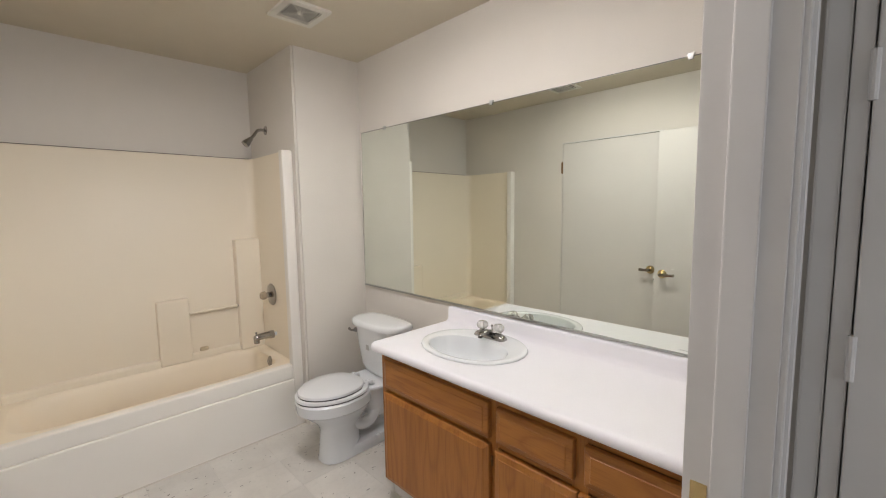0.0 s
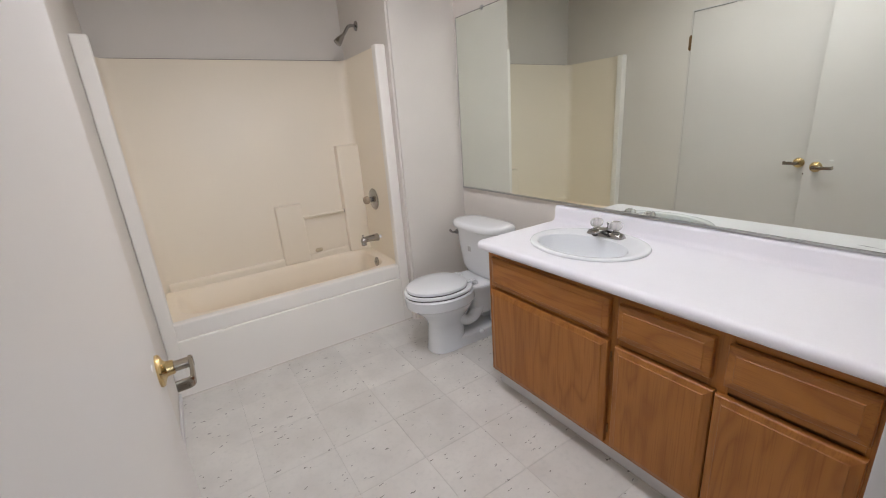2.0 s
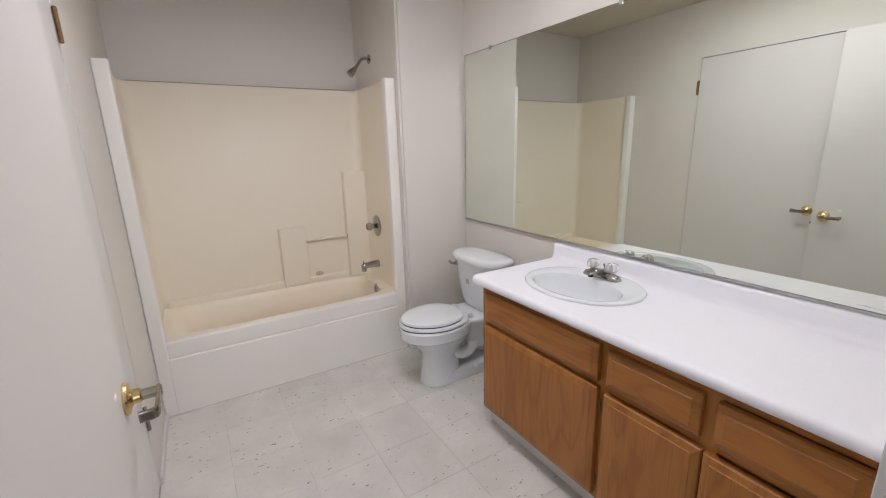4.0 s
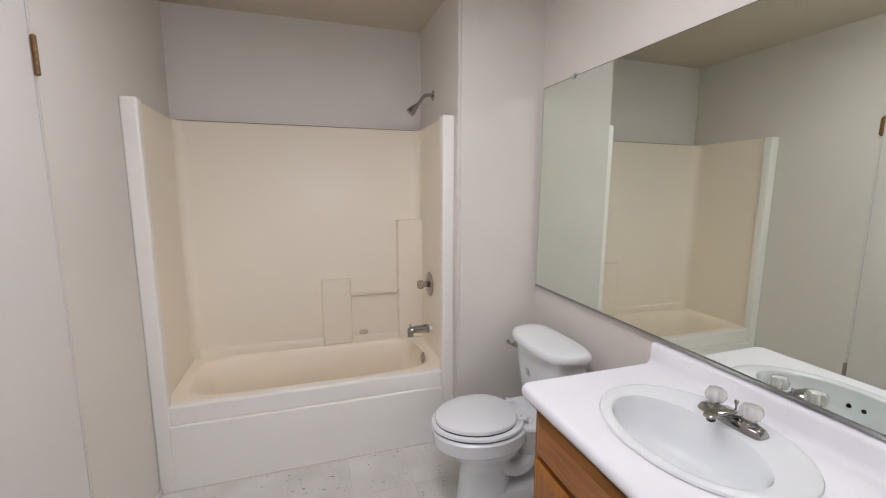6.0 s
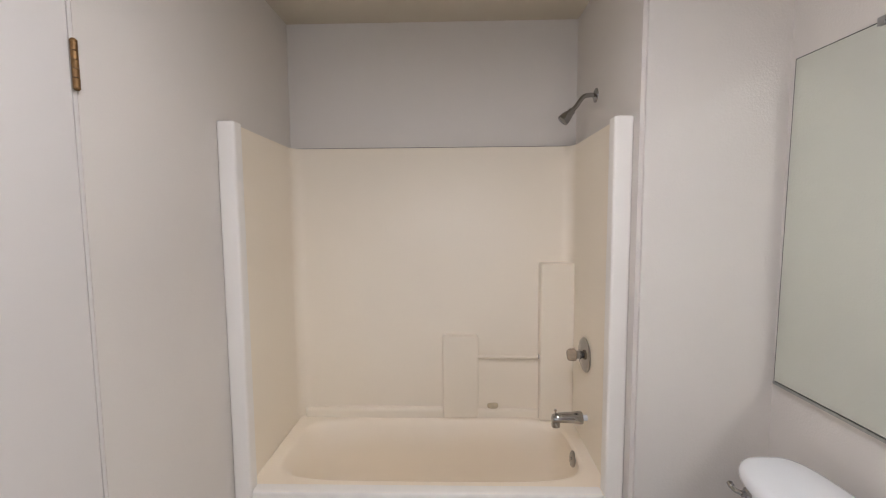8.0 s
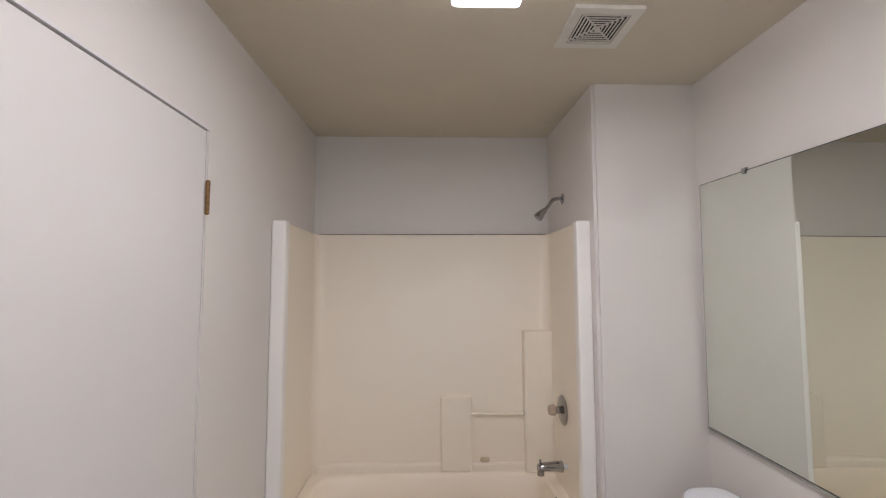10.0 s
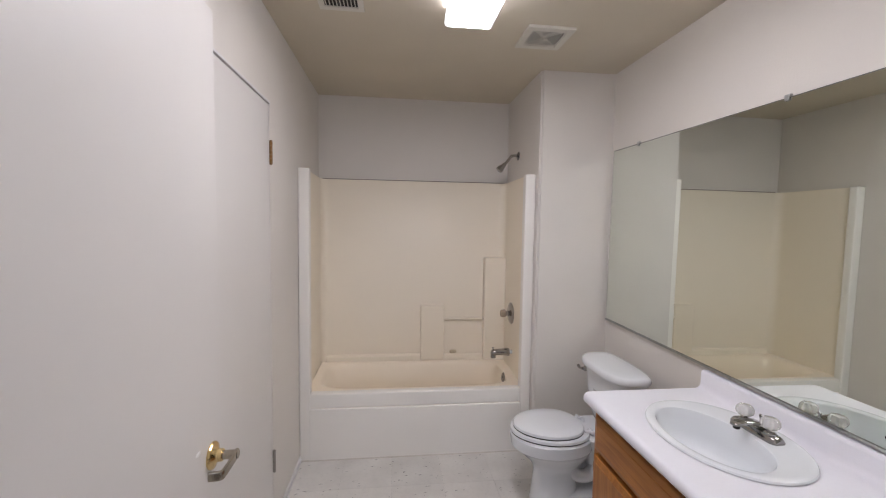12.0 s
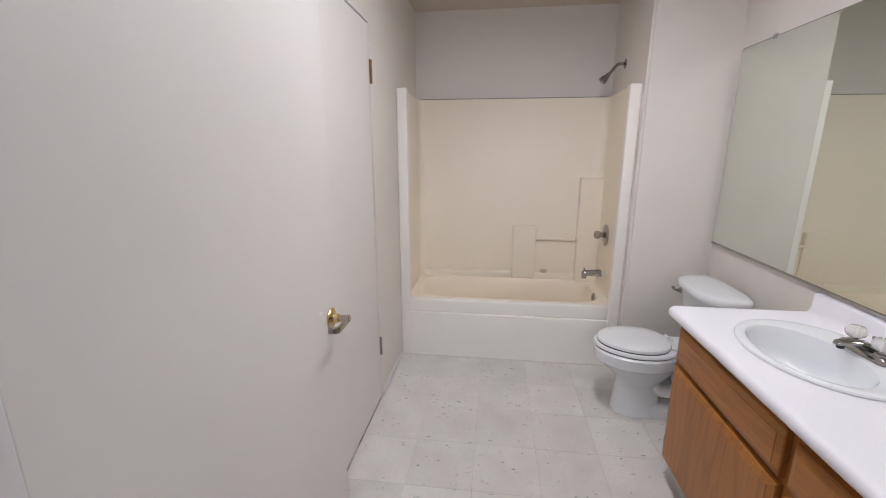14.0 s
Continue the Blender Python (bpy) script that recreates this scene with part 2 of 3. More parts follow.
def ring(cx, cy, a, b, z, n=40, power=2.0):
    """A superellipse of half sizes a (x) and b (y)."""
    pts = []
    for i in range(n):
        t = 2 * math.pi * i / n
        c, s = math.cos(t), math.sin(t)
        pts.append(Vector((cx + a * math.copysign(abs(c) ** (2 / power), c), cy + b * math.copysign(abs(s) ** (2 / power), s), z)))
    return pts


def loft(rings, bm=None, cap=(True, True)):
    bm = bm or bmesh.new()
    rows = [[bm.verts.new(p) for p in r] for r in rings]
    n = len(rows[0])
    for a, b in zip(rows, rows[1:]):
        for i in range(n):
            bm.faces.new((a[i], a[(i + 1) % n], b[(i + 1) % n], b[i]))
    if cap[0]:
        bm.faces.new(rows[0][::-1])
    if cap[1]:
        bm.faces.new(rows[-1])
    return bm


def tube(points, radii, n=16, bm=None):
    """A round tube along points; radii is one number or one per point."""
    pts = [Vector(p) for p in points]
    if not isinstance(radii, (list, tuple)):
        radii = [radii] * len(pts)
    rows = []
    side = None
    for i, p in enumerate(pts):
        d = (pts[min(i + 1, len(pts) - 1)] - pts[max(i - 1, 0)])
        d = d.normalized() if d.length > 1e-9 else Vector((0, 0, 1))
        if side is None:
            side = d.orthogonal().normalized()
        side = (side - d * side.dot(d)).normalized()
        up = d.cross(side)
        rows.append([p + (side * math.cos(2 * math.pi * k / n) + up * math.sin(2 * math.pi * k / n)) * radii[i] for k in range(n)])
    return loft(rows, bm)


def turned(profile, origin, axis, n=28, bm=None):
    """A lathe body: profile of (distance along axis, radius)."""
    o, d = Vector(origin), Vector(axis).normalized()
    s = d.orthogonal().normalized()
    u = d.cross(s)
    rows = [[o + d * h + (s * math.cos(2 * math.pi * k / n) + u * math.sin(2 * math.pi * k / n)) * max(r, 1e-4) for k in range(n)] for h, r in profile]
    return loft(rows, bm)


def spline(points, steps=6):
    """Catmull-Rom through points."""
    p = [Vector(q) for q in points]
    p = [p[0] * 2 - p[1]] + p + [p[-1] * 2 - p[-2]]
    out = []
    for i in range(1, len(p) - 2):
        for k in range(steps):
            t = k / steps
            out.append(0.5 * (2 * p[i] + (p[i + 1] - p[i - 1]) * t + (2 * p[i - 1] - 5 * p[i] + 4 * p[i + 1] - p[i + 2]) * t * t
                              + (3 * p[i] - p[i - 1] - 3 * p[i + 1] + p[i + 2]) * t ** 3))
    out.append(p[-2])
    return out


# ---------------------------------------------------------------- the plan, in metres
XW = 2.007            # mirror wall
YS = -0.06            # face of the stub wall beside the tub
XS = 1.515            # alcove side of the stub wall
YB = 0.70             # back wall of the alcove
YE = -2.435           # wall with the entry door, room side
YO = -2.565           # the same wall, hall side
ZC = 2.52             # ceiling
DX0, DX1, DZ = 0.147, 1.135, 2.09   # entry opening
CY0, CY1 = -0.572, -1.462          # closet door's hinge and lock edges


def wall(name, *boxes, mat=PAINT, label="off-white painted plaster wall"):
    bm = bmesh.new()
    for b in boxes:
        box(*b, bm=bm)
    return tagged(part(name, bm, mat), label, "wall", kind="structure")


wall("wall_west", (-0.12, 0, CY0 + 0.012, YB + 0.12, -0.05, ZC), (-0.12, 0, YE, CY1 - 0.012, -0.05, ZC),
     (-0.12, 0, CY1 - 0.012, CY0 + 0.012, 2.106, ZC), (-0.12, -0.06, CY1 - 0.012, CY0 + 0.012, -0.05, 2.106))
wall("wall_north", (0, XS, YB, YB + 0.12, -0.05, ZC))
stub = bmesh.new()
box(XS, XW, YS, YB + 0.12, -0.05, ZC, bm=stub)
bmesh.ops.bevel(stub, geom=[e for e in stub.edges if all(abs(v.co.x - XS) < 1e-4 and abs(v.co.y - YS) < 1e-4 for v in e.verts)],
                offset=0.014, segments=4, affect="EDGES")
tagged(part("wall_stub", stub, PAINT, smooth=True), "off-white painted plaster wall with rounded corner bead", "wall", kind="structure")
wall("wall_east", (XW, XW + 0.12, YE, YB + 0.12, -0.05, ZC))
wall("wall_south", (-0.12, DX0 - 0.02, YO, YE, -0.05, ZC), (DX1 + 0.02, XW + 0.12, YO, YE, -0.05, ZC), (DX0 - 0.02, DX1 + 0.02, YO, YE, DZ + 0.02, ZC))
tagged(part("ceiling", box(-0.12, XW + 0.12, YO, YB + 0.12, ZC, ZC + 0.1), CEILING), "beige painted plaster ceiling", "ceiling", kind="structure")
tagged(part("floor", box(-0.12, XW + 0.12, YO, YB + 0.12, -0.08, -0.0035), GLUE), "floor of off-white vinyl tiles with grey chips", "floor", kind="structure")
floor = bpy.data.objects["floor"]

# the hall behind the camera; its window and far walls are unseen, assumed
wall("wall_hall_east", (1.30, 1.42, -3.60, YO, -0.05, ZC), (1.30, 1.42, -5.0, -4.4, -0.05, ZC), (1.30, 1.42, -4.4, -3.6, 2.1, ZC), (1.36, 1.42, -4.4, -3.6, -0.05, 2.1))
wall("wall_hall_west", (-0.32, -0.2, -5.0, YO, -0.05, ZC))
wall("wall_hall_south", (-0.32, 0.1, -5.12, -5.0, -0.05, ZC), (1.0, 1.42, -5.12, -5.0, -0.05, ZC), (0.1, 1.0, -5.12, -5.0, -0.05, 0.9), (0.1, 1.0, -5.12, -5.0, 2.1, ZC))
tagged(part("ceiling_hall", box(-0.32, 1.42, -5.12, YO, ZC, ZC + 0.1), CEILING), "beige painted hall ceiling", "ceiling", kind="structure")
tagged(part("floor_hall", box(-0.32, 1.42, -5.12, YO, -0.08, -0.002), CARPET), "brown carpeted hall floor", "floor", kind="structure")
tagged(part("ground", box(-60, 60, -120, -5.2, -0.4, -0.3), CARPET), "dull ground outside the assumed, unseen hall window", "ground", kind="structure")

# ---------------------------------------------------------------- entry door frame
fr = thing("door_frame", (DX1, YE, 0), "white painted wooden door frame with stop and casing", "door frame", kind="structure")


part("jamb", box(DX1, DX1 + 0.02, YO - 0.002, YE + 0.002, 0, DZ + 0.02, 0.002), TRIM, fr)
part("jamb", box(DX0 - 0.02, DX0, YO - 0.002, YE + 0.002, 0, DZ + 0.02, 0.002), TRIM, fr)
part("head_jamb", box(DX0, DX1, YO - 0.002, YE + 0.002, DZ, DZ + 0.02, 0.002), TRIM, fr)
part("stop", box(DX1 - 0.012, DX1, YO + 0.035, YE - 0.045, 0, DZ - 0.012, 0.003), TRIM, fr)
part("stop", box(DX0, DX0 + 0.012, YO + 0.035, YE - 0.045, 0, DZ - 0.012, 0.003), TRIM, fr)
part("head_stop", box(DX0, DX1, YO + 0.035, YE - 0.045, DZ - 0.012, DZ, 0.003), TRIM, fr)


def casing(x0, x1, y_wall, out, z0, z1):
    """A moulded casing strip, thicker at its outer edge."""
    bm = bmesh.new()
    box(x0, x1, min(y_wall, y_wall + out * 0.011), max(y_wall, y_wall + out * 0.011), z0, z1, 0.003, bm=bm)
    return bm


for xa, xb in ((DX1 + 0.006, DX1 + 0.066), (DX0 - 0.066, DX0 - 0.006)):
    bm = casing(xa, xb, YO - 0.001, -1, 0, DZ + 0.07)
    box(xa + 0.012, xb - 0.02, YO - 0.018, YO - 0.006, 0, DZ + 0.06, 0.005, bm=bm)
    part("casing", bm, TRIM, fr)
part("strike_plate", box(DX1 - 0.0025, DX1 + 0.001, YE - 0.04, YE - 0.012, 0.90, 0.96, 0.001), BRASS, fr, "brass strike plate")

# hall door in the hall's side wall
hd = thing("door_3", (1.29, -2.9, 0), "grey-white painted hall door in its casing", "door", kind="structure")
part("casing", box(1.272, 1.30, -2.6185, -2.583, 0, 2.1, 0.005), TRIM, hd)
part("jamb", box(1.268, 1.30, -2.646, -2.6200, 0, 2.09, 0.003), TRIM, hd)
part("leaf", box(1.262, 1.298, -3.45, -2.6485, 0.01, 2.07, 0.003), TRIM, hd)
for z in (1.214, 1.685):
    part("hinge", tube([(1.263, -2.648, z - 0.04), (1.263, -2.648, z + 0.04)], 0.0065, 10), TRIM, hd, "hinge painted over in white")


# ---------------------------------------------------------------- doors
def lever(parent, origin, out, along, reach=0.9, mat=BRASS, mat2=NICKEL):
    """A lever handle: rose, neck, grip bent along the door and back to it."""
    o, d, a = Vector(origin), Vector(out).normalized(), Vector(along).normalized() * reach
    h = part("door_handle", turned([(0, 0.034), (0.004, 0.035), (0.008, 0.033), (0.012, 0.021), (0.016, 0.0165), (0.028, 0.0155), (0.030, 0.013)], o, d), mat, parent,
             "brass lever handle with worn nickel grip", smooth=True)
    z = Vector((0, 0, 1))
    part("neck", tube([o + d * 0.029, o + d * 0.066], 0.0115, 16), mat2, h, "worn nickel neck", smooth=True)
    path = [o + d * 0.060 - a * 0.010, o + d * 0.061 + a * 0.02, o + d * 0.061 + a * 0.06, o + d * 0.060 + a * 0.094, o + d * 0.058 + a * 0.100, o + d * 0.052 + a * 0.104, o + d * 0.030 + a * 0.105]
    bm = bmesh.new()
    rows = []
    for i, p in enumerate(path):
        t = (path[min(i + 1, len(path) - 1)] - path[max(i - 1, 0)]).normalized()
        s = t.cross(z).normalized()
        w, th = 0.0115, 0.0042
        rows.append([p + z * w * q.x + s * th * q.y for q in ring(0, 0, 1, 1, 0, 16, 5)])
    loft(rows, bm)
    part("grip", bm, mat2, h, smooth=True)
    return h


def hinge(parent, x, y, z, mat, size=0.1):
    bm = bmesh.new()
    for k in range(5):
        a = z - size / 2 + k * size / 5
        tube([(x, y, a + 0.0008), (x, y, a + size / 5 - 0.0008)], 0.0072, 12, bm)
    turned([(0, 0.0072), (0.004, 0.0078), (0.008, 0.004)], (x, y, z + size / 2), (0, 0, 1), 12, bm)
    turned([(0, 0.0072), (0.004, 0.0078), (0.008, 0.004)], (x, y, z - size / 2), (0, 0, -1), 12, bm)
    h = part("hinge", bm, mat, parent, "tarnished butt hinge with knuckle and pin", smooth=True)
    part("leaf_plate", box(0.0005, 0.003, y - 0.002, y + 0.016, z - size / 2, z + size / 2, 0.0008), mat, h)
    return h


# closet door in the west wall, closed
cd = thing("door_1", (0, (CY0 + CY1) / 2, 0), "closed flush off-white closet door with brass lever", "door", kind="structure")
part("leaf", box(-0.037, -0.002, CY1, CY0, 0.008, 2.092, 0.002), DOORPAINT, cd)
part("frame", box(-0.058, -0.001, CY0 + 0.0018, CY0 + 0.0115, 0, 2.105, 0.001), DOORPAINT, cd)
part("frame", box(-0.058, -0.001, CY1 - 0.0115, CY1 - 0.0035, 0, 2.105, 0.001), DOORPAINT, cd)
part("head_frame", box(-0.058, 0.004, CY1 - 0.0115, CY0 + 0.0115, 2.0965, 2.1055, 0.001), TRIM, cd)
hinge(cd, 0.007, CY0 + 0.003, 1.868, OLDBRASS)
hinge(cd, 0.007, CY0 + 0.003, 0.343, STEEL)
lever(cd, (-0.002, CY1 + 0.052, 0.944), (1, 0, 0), (0, 1, 0), 0.72)

# entry door, swung open against the west wall
HX, HY = DX0, YE + 0.0012
ed = thing("door_2", (HX, HY, 0), "open flush off-white entry door with brass lever", "door", kind="structure")
ang = math.atan2(0.128 - HX, -1.483 - HY)
EDM = Matrix.Translation((HX, HY, 0)) @ Matrix.Rotation(-ang, 4, "Z")
EW = math.hypot(0.128 - HX, -1.483 - HY)


def on_entry(ob):
    for o in (ob, *ob.children_recursive):
        o.data.transform(EDM)


on_entry(part("leaf", box(-0.035, 0, 0, EW, 0.010, 2.078, 0.002), DOORPAINT, ed))
on_entry(lever(ed, (0, EW - 0.062, 0.935), (1, 0, 0), (0, -1, 0)))
bm = loft([ring(0, 0, 0.012 * k, 0.005 * k, z, 18, 2.3) for k, z in ((1, 0.0), (0.9, 0.0012), (0.4, 0.0016))])
bm.transform(Matrix.Translation((0, EW - 0.136, 0.980)) @ Matrix.Rotation(radians(90), 4, "Z") @ Matrix.Rotation(radians(90), 4, "X"))
on_entry(part("filler_dab", bm, FILLER, ed, "small white filler dab"))
on_entry(part("latch_plate", box(-0.029, -0.006, EW - 0.0008, EW + 0.001, 0.852, 0.912, 0.0004), NICKEL, ed, "steel latch face plate"))
on_entry(part("latch", box(-0.024, -0.011, EW, EW + 0.009, 0.874, 0.890, 0.003), NICKEL, ed))
for z in (0.13, 1.1, 1.87):
    on_entry(part("hinge", tube([(-0.041, 0.006, z - 0.045), (-0.041, 0.006, z + 0.045)], 0.0065, 12), TRIM, ed, "hinge knuckle painted white"))

# base strip on the short piece of west wall
tagged(part("baseboard", box(0.0005, 0.013, CY0 + 0.014, -0.004, 0, 0.036, 0.004), TRIM), "low white painted baseboard", "baseboard", kind="structure")
# ---------------------------------------------------------------- bathtub with surround
TC = 0.762
tub = thing("bathtub", (TC, 0.3, 0), "almond fibreglass bathtub with moulded apron and wall surround", "bathtub")
RIM = 0.436
bm = bmesh.new()
N = 96
rows = [ring(TC, 0.335, 0.725, 0.325, RIM - 0.10, N, 40), ring(TC, 0.335, 0.725, 0.325, RIM, N, 40)]
for k, (a, b, z, p, dy) in enumerate([(0.672, 0.272, RIM, 5, 0.008), (0.664, 0.264, RIM - 0.003, 5, 0.008), (0.655, 0.255, RIM - 0.014, 4.8, 0.008), (0.645, 0.246, RIM - 0.04, 4.5, 0.006),
                                      (0.62, 0.222, RIM - 0.15, 4.2, 0), (0.59, 0.205, RIM - 0.26, 4, 0), (0.56, 0.185, RIM - 0.31, 3.6, 0), (0.50, 0.145, RIM - 0.33, 3.2, 0)]):
    rows.append(ring(TC + (0.012 if k > 2 else 0), 0.338 + dy, a, b, z, N, p))
loft(rows, bm, (False, True))
basin = part("basin", bm, ALMOND_BOUNCE, tub, smooth=True)

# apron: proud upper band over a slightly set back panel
part("apron_band", box(0.062, 1.448, 0.006, 0.06, 0.338, RIM + 0.002, 0.013, 4), ALMOND_LIT, tub, smooth=True)
part("apron_panel", box(0.062, 1.448, -0.006, 0.05, 0.004, 0.339, 0.008, 4), ALMOND_LIT, tub, smooth=True)
part("caulk_bead", tube([(0.0, -0.004, 0.002), (1.50, -0.004, 0.002)], 0.006, 8), CAULK, tub, "dirty caulk bead")
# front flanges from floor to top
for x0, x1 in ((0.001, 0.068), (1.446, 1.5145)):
    part("flange", box(x0, x1, -0.003, 0.055, 0.003, 1.872, 0.011, 4), ALMOND_LIT, tub, smooth=True)
# U-shaped wall panel with rounded corners
inner = [(0.040, 0.05), (0.034, 0.30), (0.030, 0.578)]
R = 0.06
inner += [(0.030 + R - R * math.cos(a), 0.642 - R + R * math.sin(a)) for a in [math.pi / 2 * k / 8 for k in range(1, 9)]]
inner += [(1.486 - R + R * math.sin(a), 0.642 - R + R * math.cos(a)) for a in [math.pi / 2 * k / 8 for k in range(0, 8)]]
inner += [(1.486, 0.578), (1.482, 0.30), (1.476, 0.05)]
bm = bmesh.new()
half = len(inner) // 2
outer = [(0.002, y) if i < 3 else ((1.512, y) if i >= len(inner) - 3 else (0.002 if i < 11 and i < half and i < 7 else x, YB - 0.003)) for i, (x, y) in enumerate(inner)]
lo_i = [bm.verts.new((x, y, RIM - 0.02)) for x, y in inner]
hi_i = [bm.verts.new((x, y, 1.862)) for x, y in inner]
top_i = [bm.verts.new((x, y + 0.006 * (1 if 3 <= i < len(inner) - 3 else 0), 1.870)) for i, (x, y) in enumerate(inner)]
hi_o = [bm.verts.new((x, y, 1.870)) for x, y in outer]
for i in range(len(inner) - 1):
    bm.faces.new((lo_i[i], lo_i[i + 1], hi_i[i + 1], hi_i[i]))
    bm.faces.new((hi_i[i], hi_i[i + 1], top_i[i + 1], top_i[i]))
    bm.faces.new((top_i[i], top_i[i + 1], hi_o[i + 1], hi_o[i]))
part("surround_panel", bm, ALMOND, tub, smooth=True)
part("caulk_line", tube([(0.03, 0.694, 1.873), (1.49, 0.694, 1.873)], 0.007, 8), OLDCAULK, tub, "grey caulk line")
# moulded back ledge and shelf columns
part("back_ledge", box(0.06, 1.45, 0.612, 0.66, RIM - 0.03, 0.487, 0.022, 4), ALMOND, tub, smooth=True)
part("shelf_column", box(1.315, 1.49, 0.575, 0.66, RIM, 1.272, 0.014, 4), ALMOND, tub, smooth=True)
part("shelf_column", box(0.806, 0.998, 0.600, 0.66, RIM, 0.884, 0.014, 4), ALMOND, tub, smooth=True)
part("shelf_panel", box(0.99, 1.325, 0.622, 0.66, RIM, 0.762, 0.010, 3), ALMOND, tub, smooth=True)
part("grab_bar", tube([(0.992, 0.600, 0.778), (1.322, 0.600, 0.778)], 0.010, 14), ALMOND, tub, smooth=True)
part("bar_socket", turned([(0, 0.010), (0.006, 0.011)], (1.308, 0.600, 0.778), (1, 0, 0), 12), STEEL, tub, "small dark bar socket")
# overflow and drain
part("overflow_plate", turned([(0, 0.036), (0.004, 0.036), (0.008, 0.031), (0.010, 0.010), (0.014, 0.008)], (1.416, 0.312, 0.394), (-1, 0, 0.12)), CHROME, tub, "chrome overflow plate", smooth=True)
part("drain", turned([(0, 0.03), (0.004, 0.03), (0.005, 0.02), (0.002, 0.012)], (1.20, 0.338, RIM - 0.3285), (0, 0, 1)), CHROME, tub, "chrome drain", smooth=True)

# valve, spout, shower head
va = thing("shower_valve", (1.486, 0.372, 0.867), "chrome shower valve with round escutcheon and clear knob", "faucet")
esc = part("escutcheon", turned([(0, 0.080), (0.003, 0.081), (0.008, 0.076), (0.014, 0.060), (0.018, 0.030), (0.020, 0.025)], (1.480, 0.372, 0.867), (-1, 0, 0)), CHROME, va, smooth=True)
part("stem", tube([(1.462, 0.372, 0.867), (1.435, 0.372, 0.867)], 0.019, 18), CHROME, va, smooth=True)
part("knob", turned([(0, 0.022), (0.006, 0.030), (0.030, 0.028), (0.038, 0.023), (0.040, 0.012)], (1.437, 0.372, 0.867), (-1, 0, 0), 10), AMBER, va, "faceted knob")
sp = thing("tub_spout", (1.486, 0.335, 0.58), "chrome tub spout with diverter", "faucet")
rows = []
for k, (d, r, dz) in enumerate([(0, 0.030, 0), (0.01, 0.031, 0), (0.04, 0.027, 0.001), (0.09, 0.024, 0.001), (0.120, 0.024, -0.002), (0.134, 0.020, -0.006), (0.138, 0.010, -0.008)]):
    rows.append([Vector((1.458 - d, 0.335 + r * math.cos(2 * math.pi * j / 20), 0.58 + dz + r * 0.95 * math.sin(2 * math.pi * j / 20))) for j in range(20)])
body = part("body", loft(rows), CHROME, sp, smooth=True)
part("outlet", turned([(0, 0.018), (0.022, 0.020), (0.030, 0.019)], (1.339, 0.335, 0.568), (0, 0, -1), 16), CHROME, body, smooth=True)
part("nipple", tube([(1.49, 0.335, 0.58), (1.45, 0.335, 0.58)], 0.013, 14), PORCELAIN, sp, "white pipe sleeve", smooth=True)
part("diverter", turned([(0, 0.004), (0.012, 0.004), (0.014, 0.007), (0.02, 0.006)], (1.337, 0.335, 0.598), (0, 0, 1), 12), CHROME, sp, smooth=True)
sh = thing("shower", (XS, 0.403, 2.05), "chrome shower head on a bent arm", "shower")
part("wall_flange", turned([(0, 0.032), (0.004, 0.031), (0.010, 0.018), (0.012, 0.012)], (XS - 0.001, 0.403, 2.055), (-1, 0, 0)), CHROME, sh, smooth=True)
part("arm", tube(spline([(XS, 0.403, 2.055), (1.482, 0.403, 2.056), (1.455, 0.403, 2.046), (1.428, 0.403, 2.010), (1.410, 0.403, 1.990)]), 0.0105, 14), CHROME, sh, smooth=True)
part("head", turned([(0, 0.012), (0.008, 0.017), (0.022, 0.017), (0.028, 0.021), (0.050, 0.026), (0.068, 0.027), (0.070, 0.022)], (1.412, 0.403, 1.992), (-0.70, 0, -0.72)), CHROME, sh, smooth=True)

soap = part("soap_bar", loft([ring(1.075, 0.628, 0.030 * s, 0.019 * s, 0.4875 + z, 28, 2.6) for s, z in ((0.85, 0), (1, 0.007), (1, 0.018), (0.85, 0.026), (0.5, 0.029))]), SOAP, smooth=True)
tagged(soap, "worn tan soap bar on the tub ledge", "soap")

# ---------------------------------------------------------------- toilet
CYT = -0.49
wc = thing("toilet", (1.62, CYT, 0), "white porcelain toilet with closed lid", "toilet")
bowl_rows = []
for z, cx, a, b, p in ((0.001, 1.500, 0.133, 0.098, 2.5), (0.012, 1.500, 0.132, 0.097, 2.5), (0.024, 1.500, 0.130, 0.094, 2.4), (0.09, 1.501, 0.125, 0.089, 2.3), (0.15, 1.503, 0.122, 0.087, 2.25),
                       (0.185, 1.504, 0.122, 0.088, 2.2), (0.212, 1.504, 0.133, 0.099, 2.15), (0.245, 1.504, 0.156, 0.122, 2.1), (0.28, 1.497, 0.188, 0.148, 2.05), (0.302, 1.491, 0.206, 0.162, 2.05), (0.320, 1.483, 0.219, 0.172, 2.05),
                       (0.326, 1.479, 0.227, 0.180, 2.05), (0.385, 1.477, 0.232, 0.184, 2.05), (0.394, 1.480, 0.224, 0.175, 2.05)):
    bowl_rows.append(ring(cx, CYT, a, b, z, 48, p))
bowl = part("bowl", loft(bowl_rows), PORCELAIN, wc, smooth=True)
part("rear_deck", loft([ring(1.80, CYT, 0.14 * s, w, z, 40, 4) for s, w, z in ((0.75, 0.085, 0.18), (0.95, 0.10, 0.26), (1.1, 0.125, 0.335), (1.25, 0.15, 0.372), (1.28, 0.153, 0.39), (1.26, 0.148, 0.399))]), PORCELAIN, wc, smooth=True)
